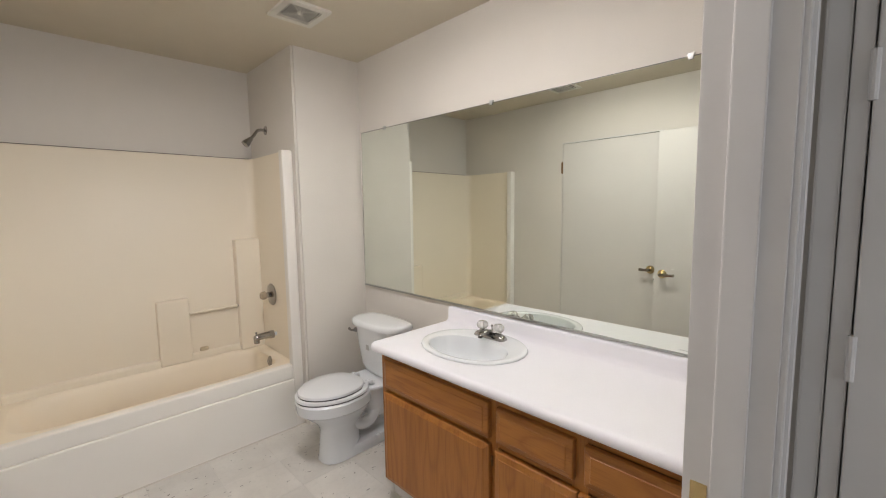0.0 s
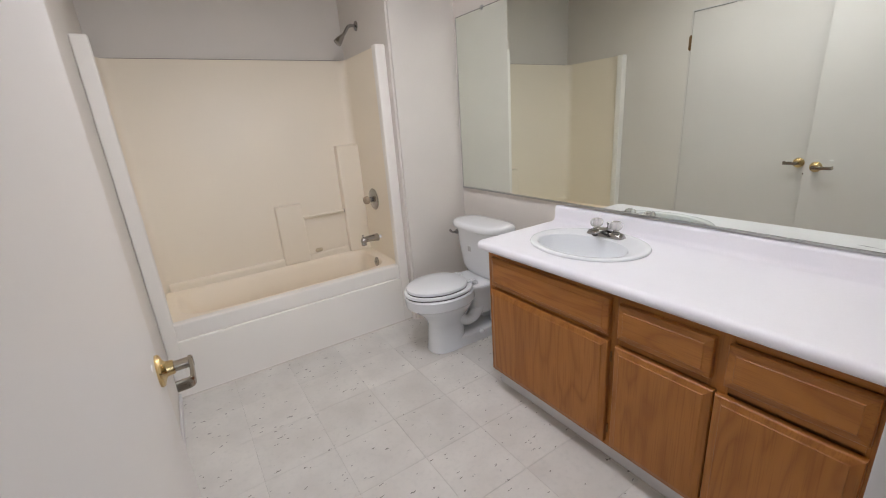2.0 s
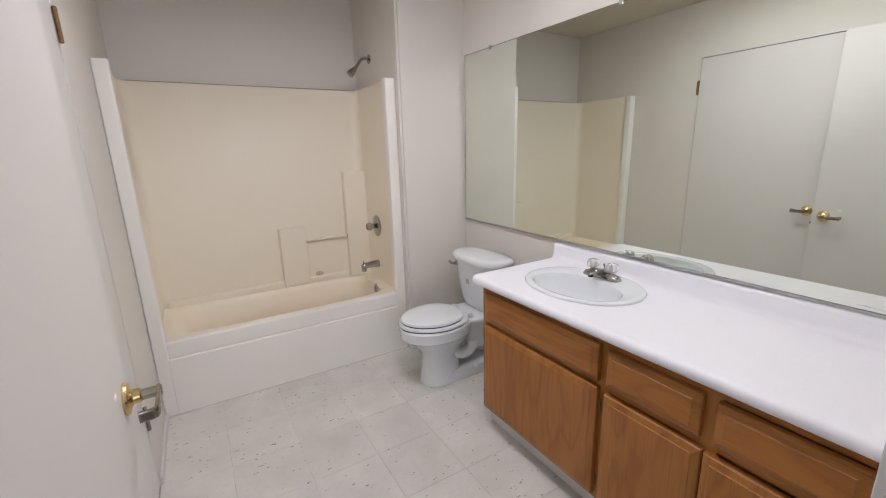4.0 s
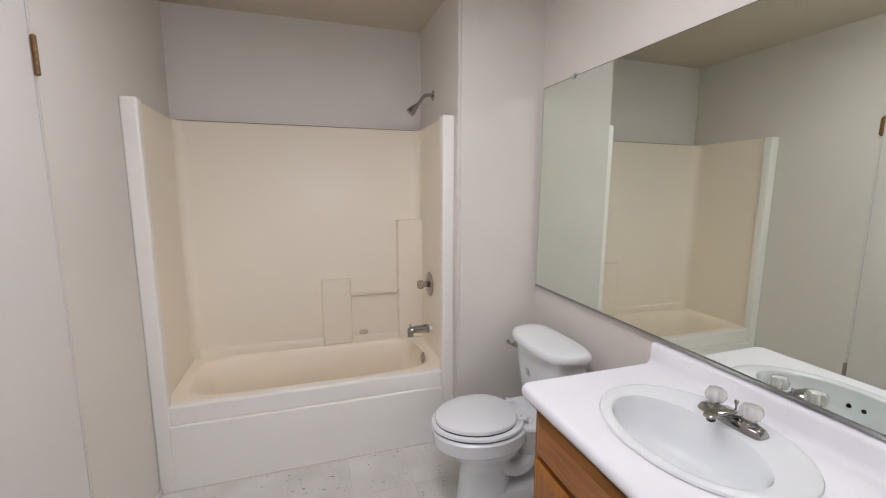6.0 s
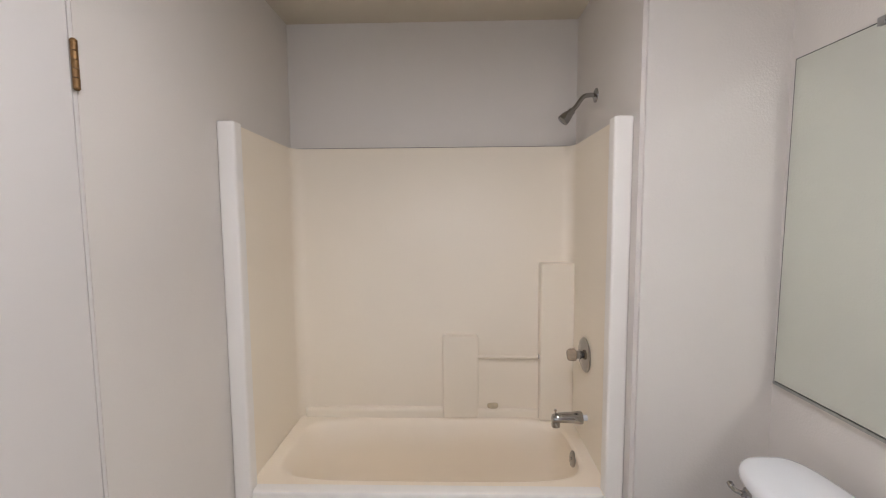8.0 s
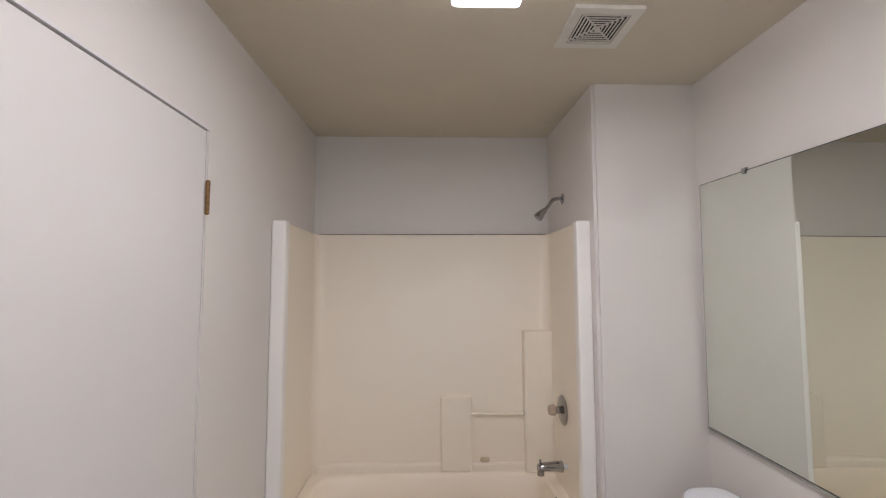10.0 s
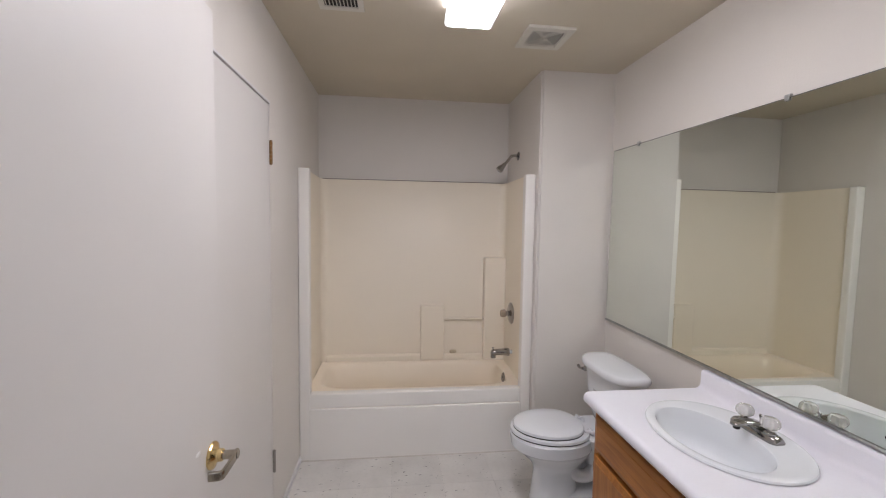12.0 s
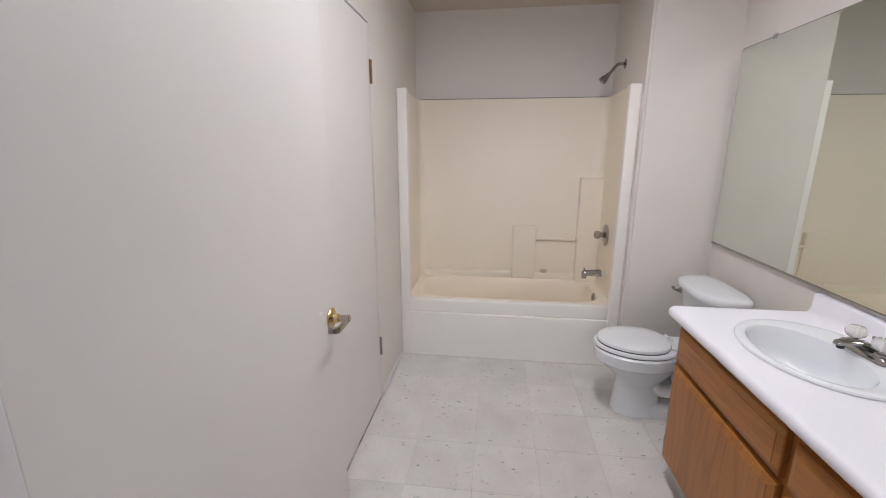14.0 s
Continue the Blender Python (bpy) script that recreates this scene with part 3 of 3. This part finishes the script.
part("foot", loft([ring(1.685, CYT, 0.24, 0.092 * s, z, 40, 3.2) for s, z in ((1.05, 0.001), (1.05, 0.045), (0.98, 0.062), (0.7, 0.075))]), PORCELAIN, wc, smooth=True)
for sgn in (-1, 1):
    part("trapway", tube(spline([(1.56, CYT + sgn * 0.045, 0.22), (1.61, CYT + sgn * 0.056, 0.165), (1.68, CYT + sgn * 0.058, 0.165), (1.74, CYT + sgn * 0.057, 0.23), (1.80, CYT + sgn * 0.054, 0.275),
                                 (1.86, CYT + sgn * 0.052, 0.21), (1.87, CYT + sgn * 0.050, 0.08)]), 0.036, 18), PORCELAIN, wc, smooth=True)
    part("bolt_cap", turned([(0, 0.017), (0.010, 0.016), (0.018, 0.008)], (1.71, CYT + sgn * 0.105, 0.062), (0, 0, 1), 16), PORCELAIN, wc, smooth=True)


def seat_ring(s, z, cx=1.463, a=0.218, b=0.187):
    """An egg outline, squarer at the hinge end."""
    pts = []
    for i in range(56):
        t = 2 * math.pi * i / 56
        c, sn = math.cos(t), math.sin(t)
        w = b * (1.0 - 0.10 * max(0, -c)) if c < 0 else b
        pw = 2.0 if c < 0 else 2.7
        pts.append(Vector((cx + a * s * math.copysign(abs(c) ** (2 / pw), c) if c >= 0 else cx + a * s * c, CYT + 0.006 + (w - (1 - s) * b) * math.copysign(abs(sn) ** (2 / 2.1), sn), z)))
    return pts


part("seat", loft([seat_ring(s, z) for s, z in ((0.975, 0.4000), (1.0, 0.404), (1.0, 0.412), (0.985, 0.4175), (0.95, 0.419))]), SEATPLASTIC, wc, smooth=True)
part("seat_lid", loft([seat_ring(s, z, 1.455, 0.195, 0.170) for s, z in ((0.975, 0.4245), (0.99, 0.4265), (0.995, 0.434), (0.975, 0.441), (0.93, 0.4445), (0.6, 0.448), (0.2, 0.449))]), SEATPLASTIC, wc, smooth=True)
# dark slabs colour in the shade between lid, seat and bowl
part("bumper", loft([seat_ring(s, z, 1.455, 0.191, 0.166) for s, z in ((1, 0.418), (1, 0.4255))]), DARK, wc, "dark slab standing in for the shade under the lid")
part("bumper", loft([seat_ring(s, z, 1.463, 0.212, 0.179) for s, z in ((1, 0.3935), (1, 0.401))]), DARK, wc, "dark slab standing in for the shade under the seat")
for sgn in (-1, 1):
    hy = CYT + sgn * 0.080
    post = part("seat_hinge", turned([(0, 0.017), (0.016, 0.017), (0.022, 0.013), (0.024, 0.006)], (1.690, hy, 0.398), (0, 0, 1), 18), SEATPLASTIC, wc, smooth=True)
    part("hinge_arm", box(1.632, 1.694, hy - 0.010, hy + 0.010, 0.413, 0.430, 0.006, 3), SEATPLASTIC, post, smooth=True)
    part("hinge_pin", tube([(1.668, hy - 0.022, 0.424), (1.668, hy + 0.022, 0.424)], 0.009, 12), SEATPLASTIC, post, smooth=True)
tank_rows = [ring(cx, CYT - 0.006, a, b, z, 56, p) for z, cx, a, b, p in ((0.400, 1.862, 0.070, 0.155, 3.2), (0.412, 1.858, 0.084, 0.175, 3.2), (0.46, 1.852, 0.096, 0.192, 3.2), (0.60, 1.842, 0.104, 0.206, 3.2), (0.725, 1.836, 0.110, 0.216, 3.2))]
tank = part("tank", loft(tank_rows), PORCELAIN, wc, smooth=True)


def lid_ring(s, z):
    pts = []
    for i in range(64):
        t = 2 * math.pi * i / 64
        c, sn = math.cos(t), math.sin(t)
        pw = 2.5 if c < 0 else 4.5
        pts.append(Vector((1.822 + (0.124 - (1 - s) * 0.124) * math.copysign(abs(c) ** (2 / pw), c), CYT - 0.006 + (0.238 - (1 - s) * 0.124) * math.copysign(abs(sn) ** (2 / 3.0), sn), z)))
    return pts


part("tank_lid", loft([lid_ring(s, z) for s, z in ((0.92, 0.7255), (0.98, 0.729), (1.0, 0.737), (0.995, 0.748), (0.965, 0.758), (0.90, 0.7645), (0.78, 0.768), (0.4, 0.770))]), PORCELAIN, wc, smooth=True)
fl = part("flush_lever", turned([(0, 0.017), (0.005, 0.017), (0.010, 0.010), (0.020, 0.009)], (1.742, CYT + 0.158, 0.686), (-1, 0, 0), 18), CHROME, wc, "chrome flush lever", smooth=True)
part("lever_arm", tube(spline([(1.726, CYT + 0.158, 0.686), (1.716, CYT + 0.175, 0.685), (1.714, CYT + 0.188, 0.688), (1.715, CYT + 0.202, 0.694)]), [0.007] * 12 + [0.009] * 6 + [0.006], 12), CHROME, fl, smooth=True)
part("tank_mark", box(1.7350, 1.7415, -0.480, -0.450, 0.578, 0.612, 0.0008), GREYMARK, wc, "small grey printed mark")
sv = thing("supply_valve", (1.72, YS - 0.03, 0.17), "chrome water supply stop on the wall", "valve")
part("escutcheon", turned([(0, 0.026), (0.004, 0.025), (0.008, 0.012)], (1.60, YS - 0.0105, 0.15), (0, -1, 0), 20), CHROME, sv, smooth=True)
part("body", tube([(1.60, YS - 0.012, 0.15), (1.60, YS - 0.075, 0.15)], [0.009, 0.011], 14), CHROME, sv, smooth=True)
part("knob", loft([[Vector((1.60 + 0.020 * math.cos(k * math.pi / 8), YS - y, 0.15 + 0.013 * math.sin(k * math.pi / 8))) for k in range(16)] for y in (0.075, 0.088)]), CHROME, sv, smooth=True)
part("hose", tube(spline([(1.60, YS - 0.055, 0.15), (1.61, YS - 0.06, 0.20), (1.70, YS - 0.14, 0.28), (1.80, YS - 0.22, 0.34), (1.84, YS - 0.26, 0.41)]), 0.0055, 10), NICKEL, sv, smooth=True)

# ---------------------------------------------------------------- vanity cabinet
V0, V1 = -1.005, YE + 0.001
cab = thing("vanity_cabinet", (1.7, (V0 + V1) / 2, 0), "honey oak vanity cabinet with three doors and drawers", "cabinet")
part("carcass", box(1.480, XW - 0.002, V1, V0, 0.100, 0.779, 0.001), CABINSIDE, cab, "oak cabinet box")
part("toe_kick", box(1.513, XW - 0.002, V1, V0 - 0.004, 0.001, 0.0995), TRIM, cab, "scuffed white toe kick")
for y0, y1 in ((V0 - 0.035, V0), (-1.738, -1.694), (-2.092, -2.036), (V1, -2.385)):
    part("stile", box(1.462, 1.480, y0, y1, 0.104, 0.779, 0.001), OAK_V, cab)
for y0, y1 in ((-1.694, V0 - 0.035), (-2.036, -1.738), (-2.385, -2.092)):
    for z0, z1 in ((0.104, 0.145), (0.575, 0.615), (0.742, 0.779)):
        part("rail", box(1.4625, 1.480, y0, y1, z0, z1, 0.001), OAK_H, cab)


def slab(y0, y1, z0, z1):
    """A raised door or drawer front: a flat slab with a wide sloped edge."""
    bm = bmesh.new()
    xs = [(1.462, 0.0), (1.4445, 0.0), (1.441, 0.003), (1.4365, 0.019), (1.4358, 0.0225), (1.4335, 0.0245)]
    rows = [[Vector((x, y0 + i, z0 + i)), Vector((x, y1 - i, z0 + i)), Vector((x, y1 - i, z1 - i)), Vector((x, y0 + i, z1 - i))] for x, i in xs]
    return loft(rows, bm)


for y0, y1, z1 in ((-1.702, -1.046, 0.750), (-2.048, -1.738, 0.742), (-2.392, -2.085, 0.738)):
    part("drawer_front", slab(y0, y1, 0.606, z1), OAK_H, cab)
for y0, y1, z1 in ((-1.704, -1.040, 0.583), (-2.062, -1.732, 0.572), (-2.394, -2.0665, 0.567)):
    part("door", slab(y0, y1, 0.128, z1), OAK_V, cab)
for z in (0.20, 0.52):
    part("door_hinge", tube([(1.449, -1.7145, z - 0.02), (1.449, -1.7145, z + 0.02)], 0.004, 8), OLDBRASS, cab, "small brass cabinet hinge")
    part("door_hinge", tube([(1.449, -1.032, z - 0.02), (1.449, -1.032, z + 0.02)], 0.004, 8), OLDBRASS, cab, "small brass cabinet hinge")

# worktop: one swept section, rounded nose, coved backsplash
top = thing("countertop", (1.7, (V0 + V1) / 2, 0.78), "white laminate vanity top with rounded edge and backsplash", "countertop")
CT = 0.82
sec = [(1.44, 0.7805), (1.424, 0.781), (1.416, 0.786), (1.412, 0.795), (1.412, 0.806), (1.416, 0.815), (1.424, CT), (1.44, CT + 0.001), (1.452, CT)]
sec2 = [(1.950, CT), (1.962, CT + 0.003), (1.971, CT + 0.012), (1.975, CT + 0.025), (1.976, 0.888), (1.979, 0.898), (1.986, 0.903), (XW - 0.001, 0.903), (XW - 0.001, 0.7805)]
SCX, SCY, SA, SB = 1.730, -1.374, 0.218, 0.275


Y0T = -0.968
CR = 0.026            # rounded free corner in plan


def end_row(a):
    """The section near the free end, its front pulled back round the corner."""
    pull = CR * (1 - math.cos(a))
    return [Vector((x + pull * max(0.0, min(1.0, (1.50 - x) / 0.06)), Y0T - CR + CR * math.sin(a), z)) for x, z in sec + sec2]


bm = loft([[Vector((x, V1, z)) for x, z in sec + sec2]] + [end_row(math.pi / 2 * k / 6) for k in range(7)])
work = part("worktop", bm, LAMINATE, top, smooth=True)
# cut the basin's hole
cut = loft([ring(SCX, SCY, SA - 0.02, SB - 0.02, z, 64) for z in (0.5, 0.86)])
cm = bpy.data.meshes.new("hole")
bmesh.ops.recalc_face_normals(cut, faces=cut.faces[:])
cut.to_mesh(cm)
cut.free()
cutter = bpy.data.objects.new("hole", cm)
scene.collection.objects.link(cutter)


def carve(target):
    mod = target.modifiers.new("hole", "BOOLEAN")
    mod.object, mod.operation, mod.solver = cutter, "DIFFERENCE", "EXACT"
    dg = bpy.context.evaluated_depsgraph_get()
    dg.update()
    made = bpy.data.meshes.new_from_object(target.evaluated_get(dg))
    target.modifiers.clear()
    target.data = made


bpy.context.view_layer.update()
carve(work)
carve(next(o for o in cab.children if o.name.startswith("carcass")))
bpy.data.objects.remove(cutter)
part("end_cap", box(1.47, XW - 0.002, Y0T - 0.0005, Y0T + 0.0015, 0.783, CT - 0.002), LAMINATE, top)

# oval basin
bs = thing("wash_basin", (SCX, SCY, CT), "white oval porcelain drop-in wash basin", "sink")
rows = []
for a, b, z, dx in ((SA - 0.003, SB - 0.003, CT + 0.0005, 0), (SA, SB, CT + 0.004, 0), (SA - 0.003, SB - 0.003, CT + 0.010, 0), (SA - 0.010, SB - 0.010, CT + 0.013, 0), (SA - 0.024, SB - 0.026, CT + 0.011, 0),
                    (0.142, 0.221, CT + 0.0095, -0.044), (0.137, 0.216, CT + 0.007, -0.045), (0.134, 0.212, CT - 0.002, -0.045), (0.131, 0.208, CT - 0.02, -0.045), (0.124, 0.197, CT - 0.075, -0.042), (0.109, 0.172, CT - 0.112, -0.037), (0.082, 0.126, CT - 0.133, -0.03), (0.03, 0.035, CT - 0.14, -0.02)):
    rows.append(ring(SCX + dx, SCY, a, b, z, 72, 2.05))
part("bowl", loft(rows, None, (False, True)), PORCELAIN, bs, smooth=True)
part("drain", turned([(0, 0.022), (0.003, 0.022), (0.004, 0.014), (0.001, 0.008)], (SCX - 0.02, SCY, CT - 0.1395), (0, 0, 1), 24), CHROME, bs, "chrome drain", smooth=True)
for dy in (-0.02, 0.02):
    # no hole is cut: a black disc shows its shaded inside
    part("overflow_hole", turned([(0, 0.007), (0.002, 0.007)], (SCX - 0.1715, SCY + dy, CT - 0.045), (1, 0, 0.2), 14), DARK, bs, "dark disc for the shade inside the overflow hole")

fa = thing("basin_faucet", (1.864, SCY, CT + 0.012), "chrome two-handle faucet with clear acrylic knobs", "faucet")
FX, FZ = 1.864, CT + 0.0115
rows = []
for k, (w, l, z) in enumerate(((0.029, 0.093, FZ), (0.029, 0.093, FZ + 0.005), (0.024, 0.086, FZ + 0.017), (0.019, 0.080, FZ + 0.021))):
    rows.append(ring(FX, SCY, w, l, z, 40, 5))
part("base", loft(rows), CHROME, fa, smooth=True)
spout_rows = []
for d, w, h, z in ((-0.018, 0.020, 0.008, FZ + 0.024), (0.0, 0.024, 0.013, FZ + 0.028), (0.03, 0.022, 0.011, FZ + 0.034), (0.065, 0.018, 0.008, FZ + 0.037), (0.088, 0.016, 0.007, FZ + 0.034), (0.094, 0.012, 0.004, FZ + 0.031)):
    spout_rows.append([Vector((FX - d, p.x * w, z + p.y * h)) + Vector((0, SCY, 0)) for p in ring(0, 0, 1, 1, 0, 20, 3.5)])
part("spout", loft(spout_rows), CHROME, fa, smooth=True)
# the aerator's black stands in for shade below the spout tip
part("aerator", turned([(0, 0.011), (0.012, 0.011), (0.014, 0.008)], (FX - 0.078, SCY, FZ + 0.029), (0, 0, -1), 16), DARK, fa, "aerator, blackened for the shade under the spout", smooth=True)
part("lift_rod", turned([(0, 0.003), (0.03, 0.003), (0.032, 0.006), (0.040, 0.006), (0.042, 0.002)], (FX + 0.014, SCY, FZ + 0.02), (0, 0, 1), 12), CHROME, fa, smooth=True)
for s in (-1, 1):
    y = SCY + s * 0.051
    hub = part("hub", turned([(0, 0.021), (0.006, 0.020), (0.012, 0.013), (0.018, 0.012)], (FX, y, FZ + 0.019), (0, 0, 1), 20), CHROME, fa, smooth=True)
    rows = []
    for h, r in ((0, 0.015), (0.005, 0.023), (0.015, 0.0265), (0.028, 0.0255), (0.037, 0.020), (0.040, 0.011)):
        rows.append([Vector((FX + r * (1 + 0.10 * math.cos(8 * t)) * math.cos(t), y + r * (1 + 0.10 * math.cos(8 * t)) * math.sin(t), FZ + 0.036 + h)) for t in [2 * math.pi * j / 48 for j in range(48)]])
    part("knob", loft(rows), ACRYLIC, fa, "clear fluted acrylic knob", smooth=True)

# ---------------------------------------------------------------- mirror
M0, M1, MZ0, MZ1 = YE + 0.014, -0.083, 0.929, 2.022
mi = thing("wall_mirror", (2.0, (M0 + M1) / 2, MZ0), "large frameless wall mirror with aluminium channel and clips", "mirror")
part("backing", box(XW - 0.0058, XW - 0.0005, M0 - 0.005, M1 + 0.006, MZ0 - 0.002, MZ1 + 0.004), EDGE, mi, "dark mirror edge")
part("glass", box(XW - 0.0085, XW - 0.006, M0, M1, MZ0, MZ1), MIRROR, mi, "silvered glass")
ch = bmesh.new()
box(XW - 0.014, XW - 0.0005, M0, M1, MZ0 - 0.007, MZ0 - 0.003, bm=ch)
box(XW - 0.014, XW - 0.0115, M0, M1, MZ0 - 0.003, MZ0 + 0.002, bm=ch)
part("channel", ch, CHANNEL, mi, "aluminium bottom channel")
for y in (-0.355, -1.27, -2.178):
    bm = box(XW - 0.013, XW - 0.0005, y - 0.012, y + 0.012, MZ1 + 0.003, MZ1 + 0.014, 0.003)
    box(XW - 0.014, XW - 0.0105, y - 0.009, y + 0.009, MZ1 - 0.010, MZ1 + 0.006, 0.001, bm=bm)
    part("clip", bm, CHANNEL, mi, "small mirror clip")
bm = loft([[Vector((x, -2.25 - 0.055 * math.cos(2 * math.pi * k / 20) * (1 + 0.2 * math.sin(3 * k)), MZ0 + 0.006 + 0.010 * abs(math.sin(math.pi * k / 20)) )) for k in range(20)] for x in (XW - 0.0095, XW - 0.0087)])
part("desilvered_spot", bm, EDGE, mi, "black desilvered edge spot")

lean = Matrix.Translation((XW - 0.0005, 0, MZ1)) @ Matrix.Rotation(radians(0.22), 4, "Y") @ Matrix.Translation((-XW + 0.0005, 0, -MZ1))
tilt = lean @ Matrix.Translation((0, M1, MZ0)) @ Matrix.Rotation(radians(0.42), 4, "X") @ Matrix.Translation((0, -M1, -MZ0))
for o in mi.children:
    o.data.transform(tilt)

# ---------------------------------------------------------------- ceiling fixtures
lf = thing("ceiling_light", (0.92, -1.34, ZC), "lit fluorescent ceiling fixture with white wrap lens", "ceiling light")
L0, L1 = -1.955, -0.733
part("pan", box(0.835, 1.005, L0 + 0.012, L1 - 0.012, ZC - 0.028, ZC - 0.0005, 0.004), FIXTURE, lf)
prof = [(0.818, 2.502), (0.812, 2.446), (0.816, 2.436), (0.826, 2.432)]
prof2 = [(1.014, 2.432), (1.024, 2.436), (1.028, 2.446), (1.022, 2.502)]


def strip(points, ya=L0, yb=L1):
    bm = bmesh.new()
    rows = [[bm.verts.new((x, y, z)) for x, z in points] for y in (ya, yb)]
    for k in range(len(points) - 1):
        bm.faces.new((rows[0][k], rows[0][k + 1], rows[1][k + 1], rows[1][k]))
    return bm


part("lens_bottom", strip([prof[-1], prof2[0]]), LENS, lf, "glowing white acrylic lens")
for pr in (prof, prof2):
    part("lens_side", strip(pr, L0 + 0.10, L1 - 0.10), LENS_SIDE, lf, "glowing white acrylic lens side")
    for ya, yb in ((L0, L0 + 0.10), (L1 - 0.10, L1)):
        part("lens_side", strip(pr, ya, yb), LENS_END, lf, "dimmer lens side past the tube ends")
for y in (L0, L1):
    bm = bmesh.new()
    bm.faces.new([bm.verts.new((x, y, z)) for x, z in prof + prof2])
    part("lens_end", bm, LENS_END, lf, "faintly glowing lens end")

fan = thing("exhaust_fan_grille", (1.360, -0.508, ZC), "beige square exhaust fan grille with concentric slots", "vent")
FXC, FYC, FH = 1.360, -0.508, 0.121


def square_ring(h0, h1, z0, z1):
    bm = bmesh.new()
    o = [(-1, -1), (1, -1), (1, 1), (-1, 1)]
    def row(h, z):
        return [Vector((FXC + h * a, FYC + h * b, z)) for a, b in o]
    rows = [row(h0, z0), row(h0, z1), row(h1, z1), row(h1, z0)]
    vs = [[bm.verts.new(p) for p in r] for r in rows]
    for k in range(4):
        a, b = vs[k], vs[(k + 1) % 4]
        for i in range(4):
            bm.faces.new((a[i], a[(i + 1) % 4], b[(i + 1) % 4], b[i]))
    return bm


# flat black sheet gives the slots their shade; no duct is modelled
part("backing", box(FXC - FH + 0.02, FXC + FH - 0.02, FYC - FH + 0.02, FYC + FH - 0.02, ZC - 0.004, ZC - 0.001), DARK, fan, "dark sheet for the shade inside the duct")
part("frame", square_ring(FH, FH - 0.034, ZC - 0.014, ZC - 0.0005), VENTPAINT, fan)
h = 0.083
while h > 0.015:
    part("louvre", square_ring(h, h - 0.0056, ZC - 0.0130, ZC - 0.0115), VENTPAINT, fan)
    h -= 0.0128
part("boss", box(FXC - 0.008, FXC + 0.008, FYC - 0.008, FYC + 0.008, ZC - 0.017, ZC - 0.004, 0.001), VENTPAINT, fan)
for a, b in ((1, 1), (1, -1), (-1, 1), (-1, -1)):
    v0 = Vector((FXC + a * 0.009, FYC + b * 0.009, ZC - 0.0065))
    v1 = Vector((FXC + a * 0.082, FYC + b * 0.082, ZC - 0.0065))
    part("rib", tube([v0, v1], 0.0025, 6), VENTPAINT, fan)

reg = thing("supply_register", (0.35, -0.76, ZC), "white ceiling air register with dark slots", "vent")
RX0, RX1, RY0, RY1 = 0.250, 0.450, -0.882, -0.640
# black sheet again in place of the register's unlit duct
part("backing", box(RX0 + 0.02, RX1 - 0.02, RY0 + 0.02, RY1 - 0.02, ZC - 0.003, ZC - 0.001), DARK, reg, "dark sheet for the shade inside the duct")
bm = bmesh.new()
for b in ((RX0, RX1, RY0, RY0 + 0.028), (RX0, RX1, RY1 - 0.028, RY1), (RX0, RX0 + 0.026, RY0 + 0.028, RY1 - 0.028), (RX1 - 0.026, RX1, RY0 + 0.028, RY1 - 0.028)):
    box(*b, ZC - 0.010, ZC - 0.0005, 0.002, bm=bm)
part("frame", bm, VENTPAINT, reg)
part("divider", box(RX0 + 0.026, RX1 - 0.026, RY0 + 0.066, RY0 + 0.074, ZC - 0.011, ZC - 0.002, 0.001), VENTPAINT, reg)
for k in range(9):
    x = RX0 + 0.034 + k * 0.0160
    bm = box(-0.0016, 0.0016, RY0 + 0.074, RY1 - 0.028, -0.003, 0.001)
    bm.transform(Matrix.Translation((x, 0, ZC - 0.007)) @ Matrix.Rotation(radians(12), 4, "Y"))
    part("slat", bm, VENTPAINT, reg)
part("damper_lever", box(RX0 + 0.028, RX0 + 0.05, RY0 + 0.030, RY0 + 0.040, ZC - 0.016, ZC - 0.008, 0.001), VENTPAINT, reg)
part("cross_slat", box(RX0 + 0.026, RX1 - 0.026, RY0 + 0.046, RY0 + 0.050, ZC - 0.009, ZC - 0.003), VENTPAINT, reg)

# ---------------------------------------------------------------- floor tiles, one object each
P, G = 0.305, 0.0004
mesh_for = {}
for i in range(0, 7):
    for j in range(0, 9):
        x0, x1 = max(-0.020 + P * i, 0.002), min(-0.020 + P * (i + 1), XW - 0.002)
        y1, y0 = min(-P * j + 0.0, 0.004), max(-P * (j + 1), YE - 0.06)
        if x1 - x0 < 0.02 or y1 - y0 < 0.02:
            continue
        key = (round(x1 - x0, 3), round(y1 - y0, 3))
        if key not in mesh_for:
            bm = box(G, key[0] - G, G, key[1] - G, -0.003, 0.0, 0.0005, 1)
            me = bpy.data.meshes.new("tile")
            bm.to_mesh(me)
            bm.free()
            me.materials.append(VINYL)
            mesh_for[key] = me
        t = new("tile", mesh_for[key])
        t.location = (x0, y0, 0)
        t.parent = floor
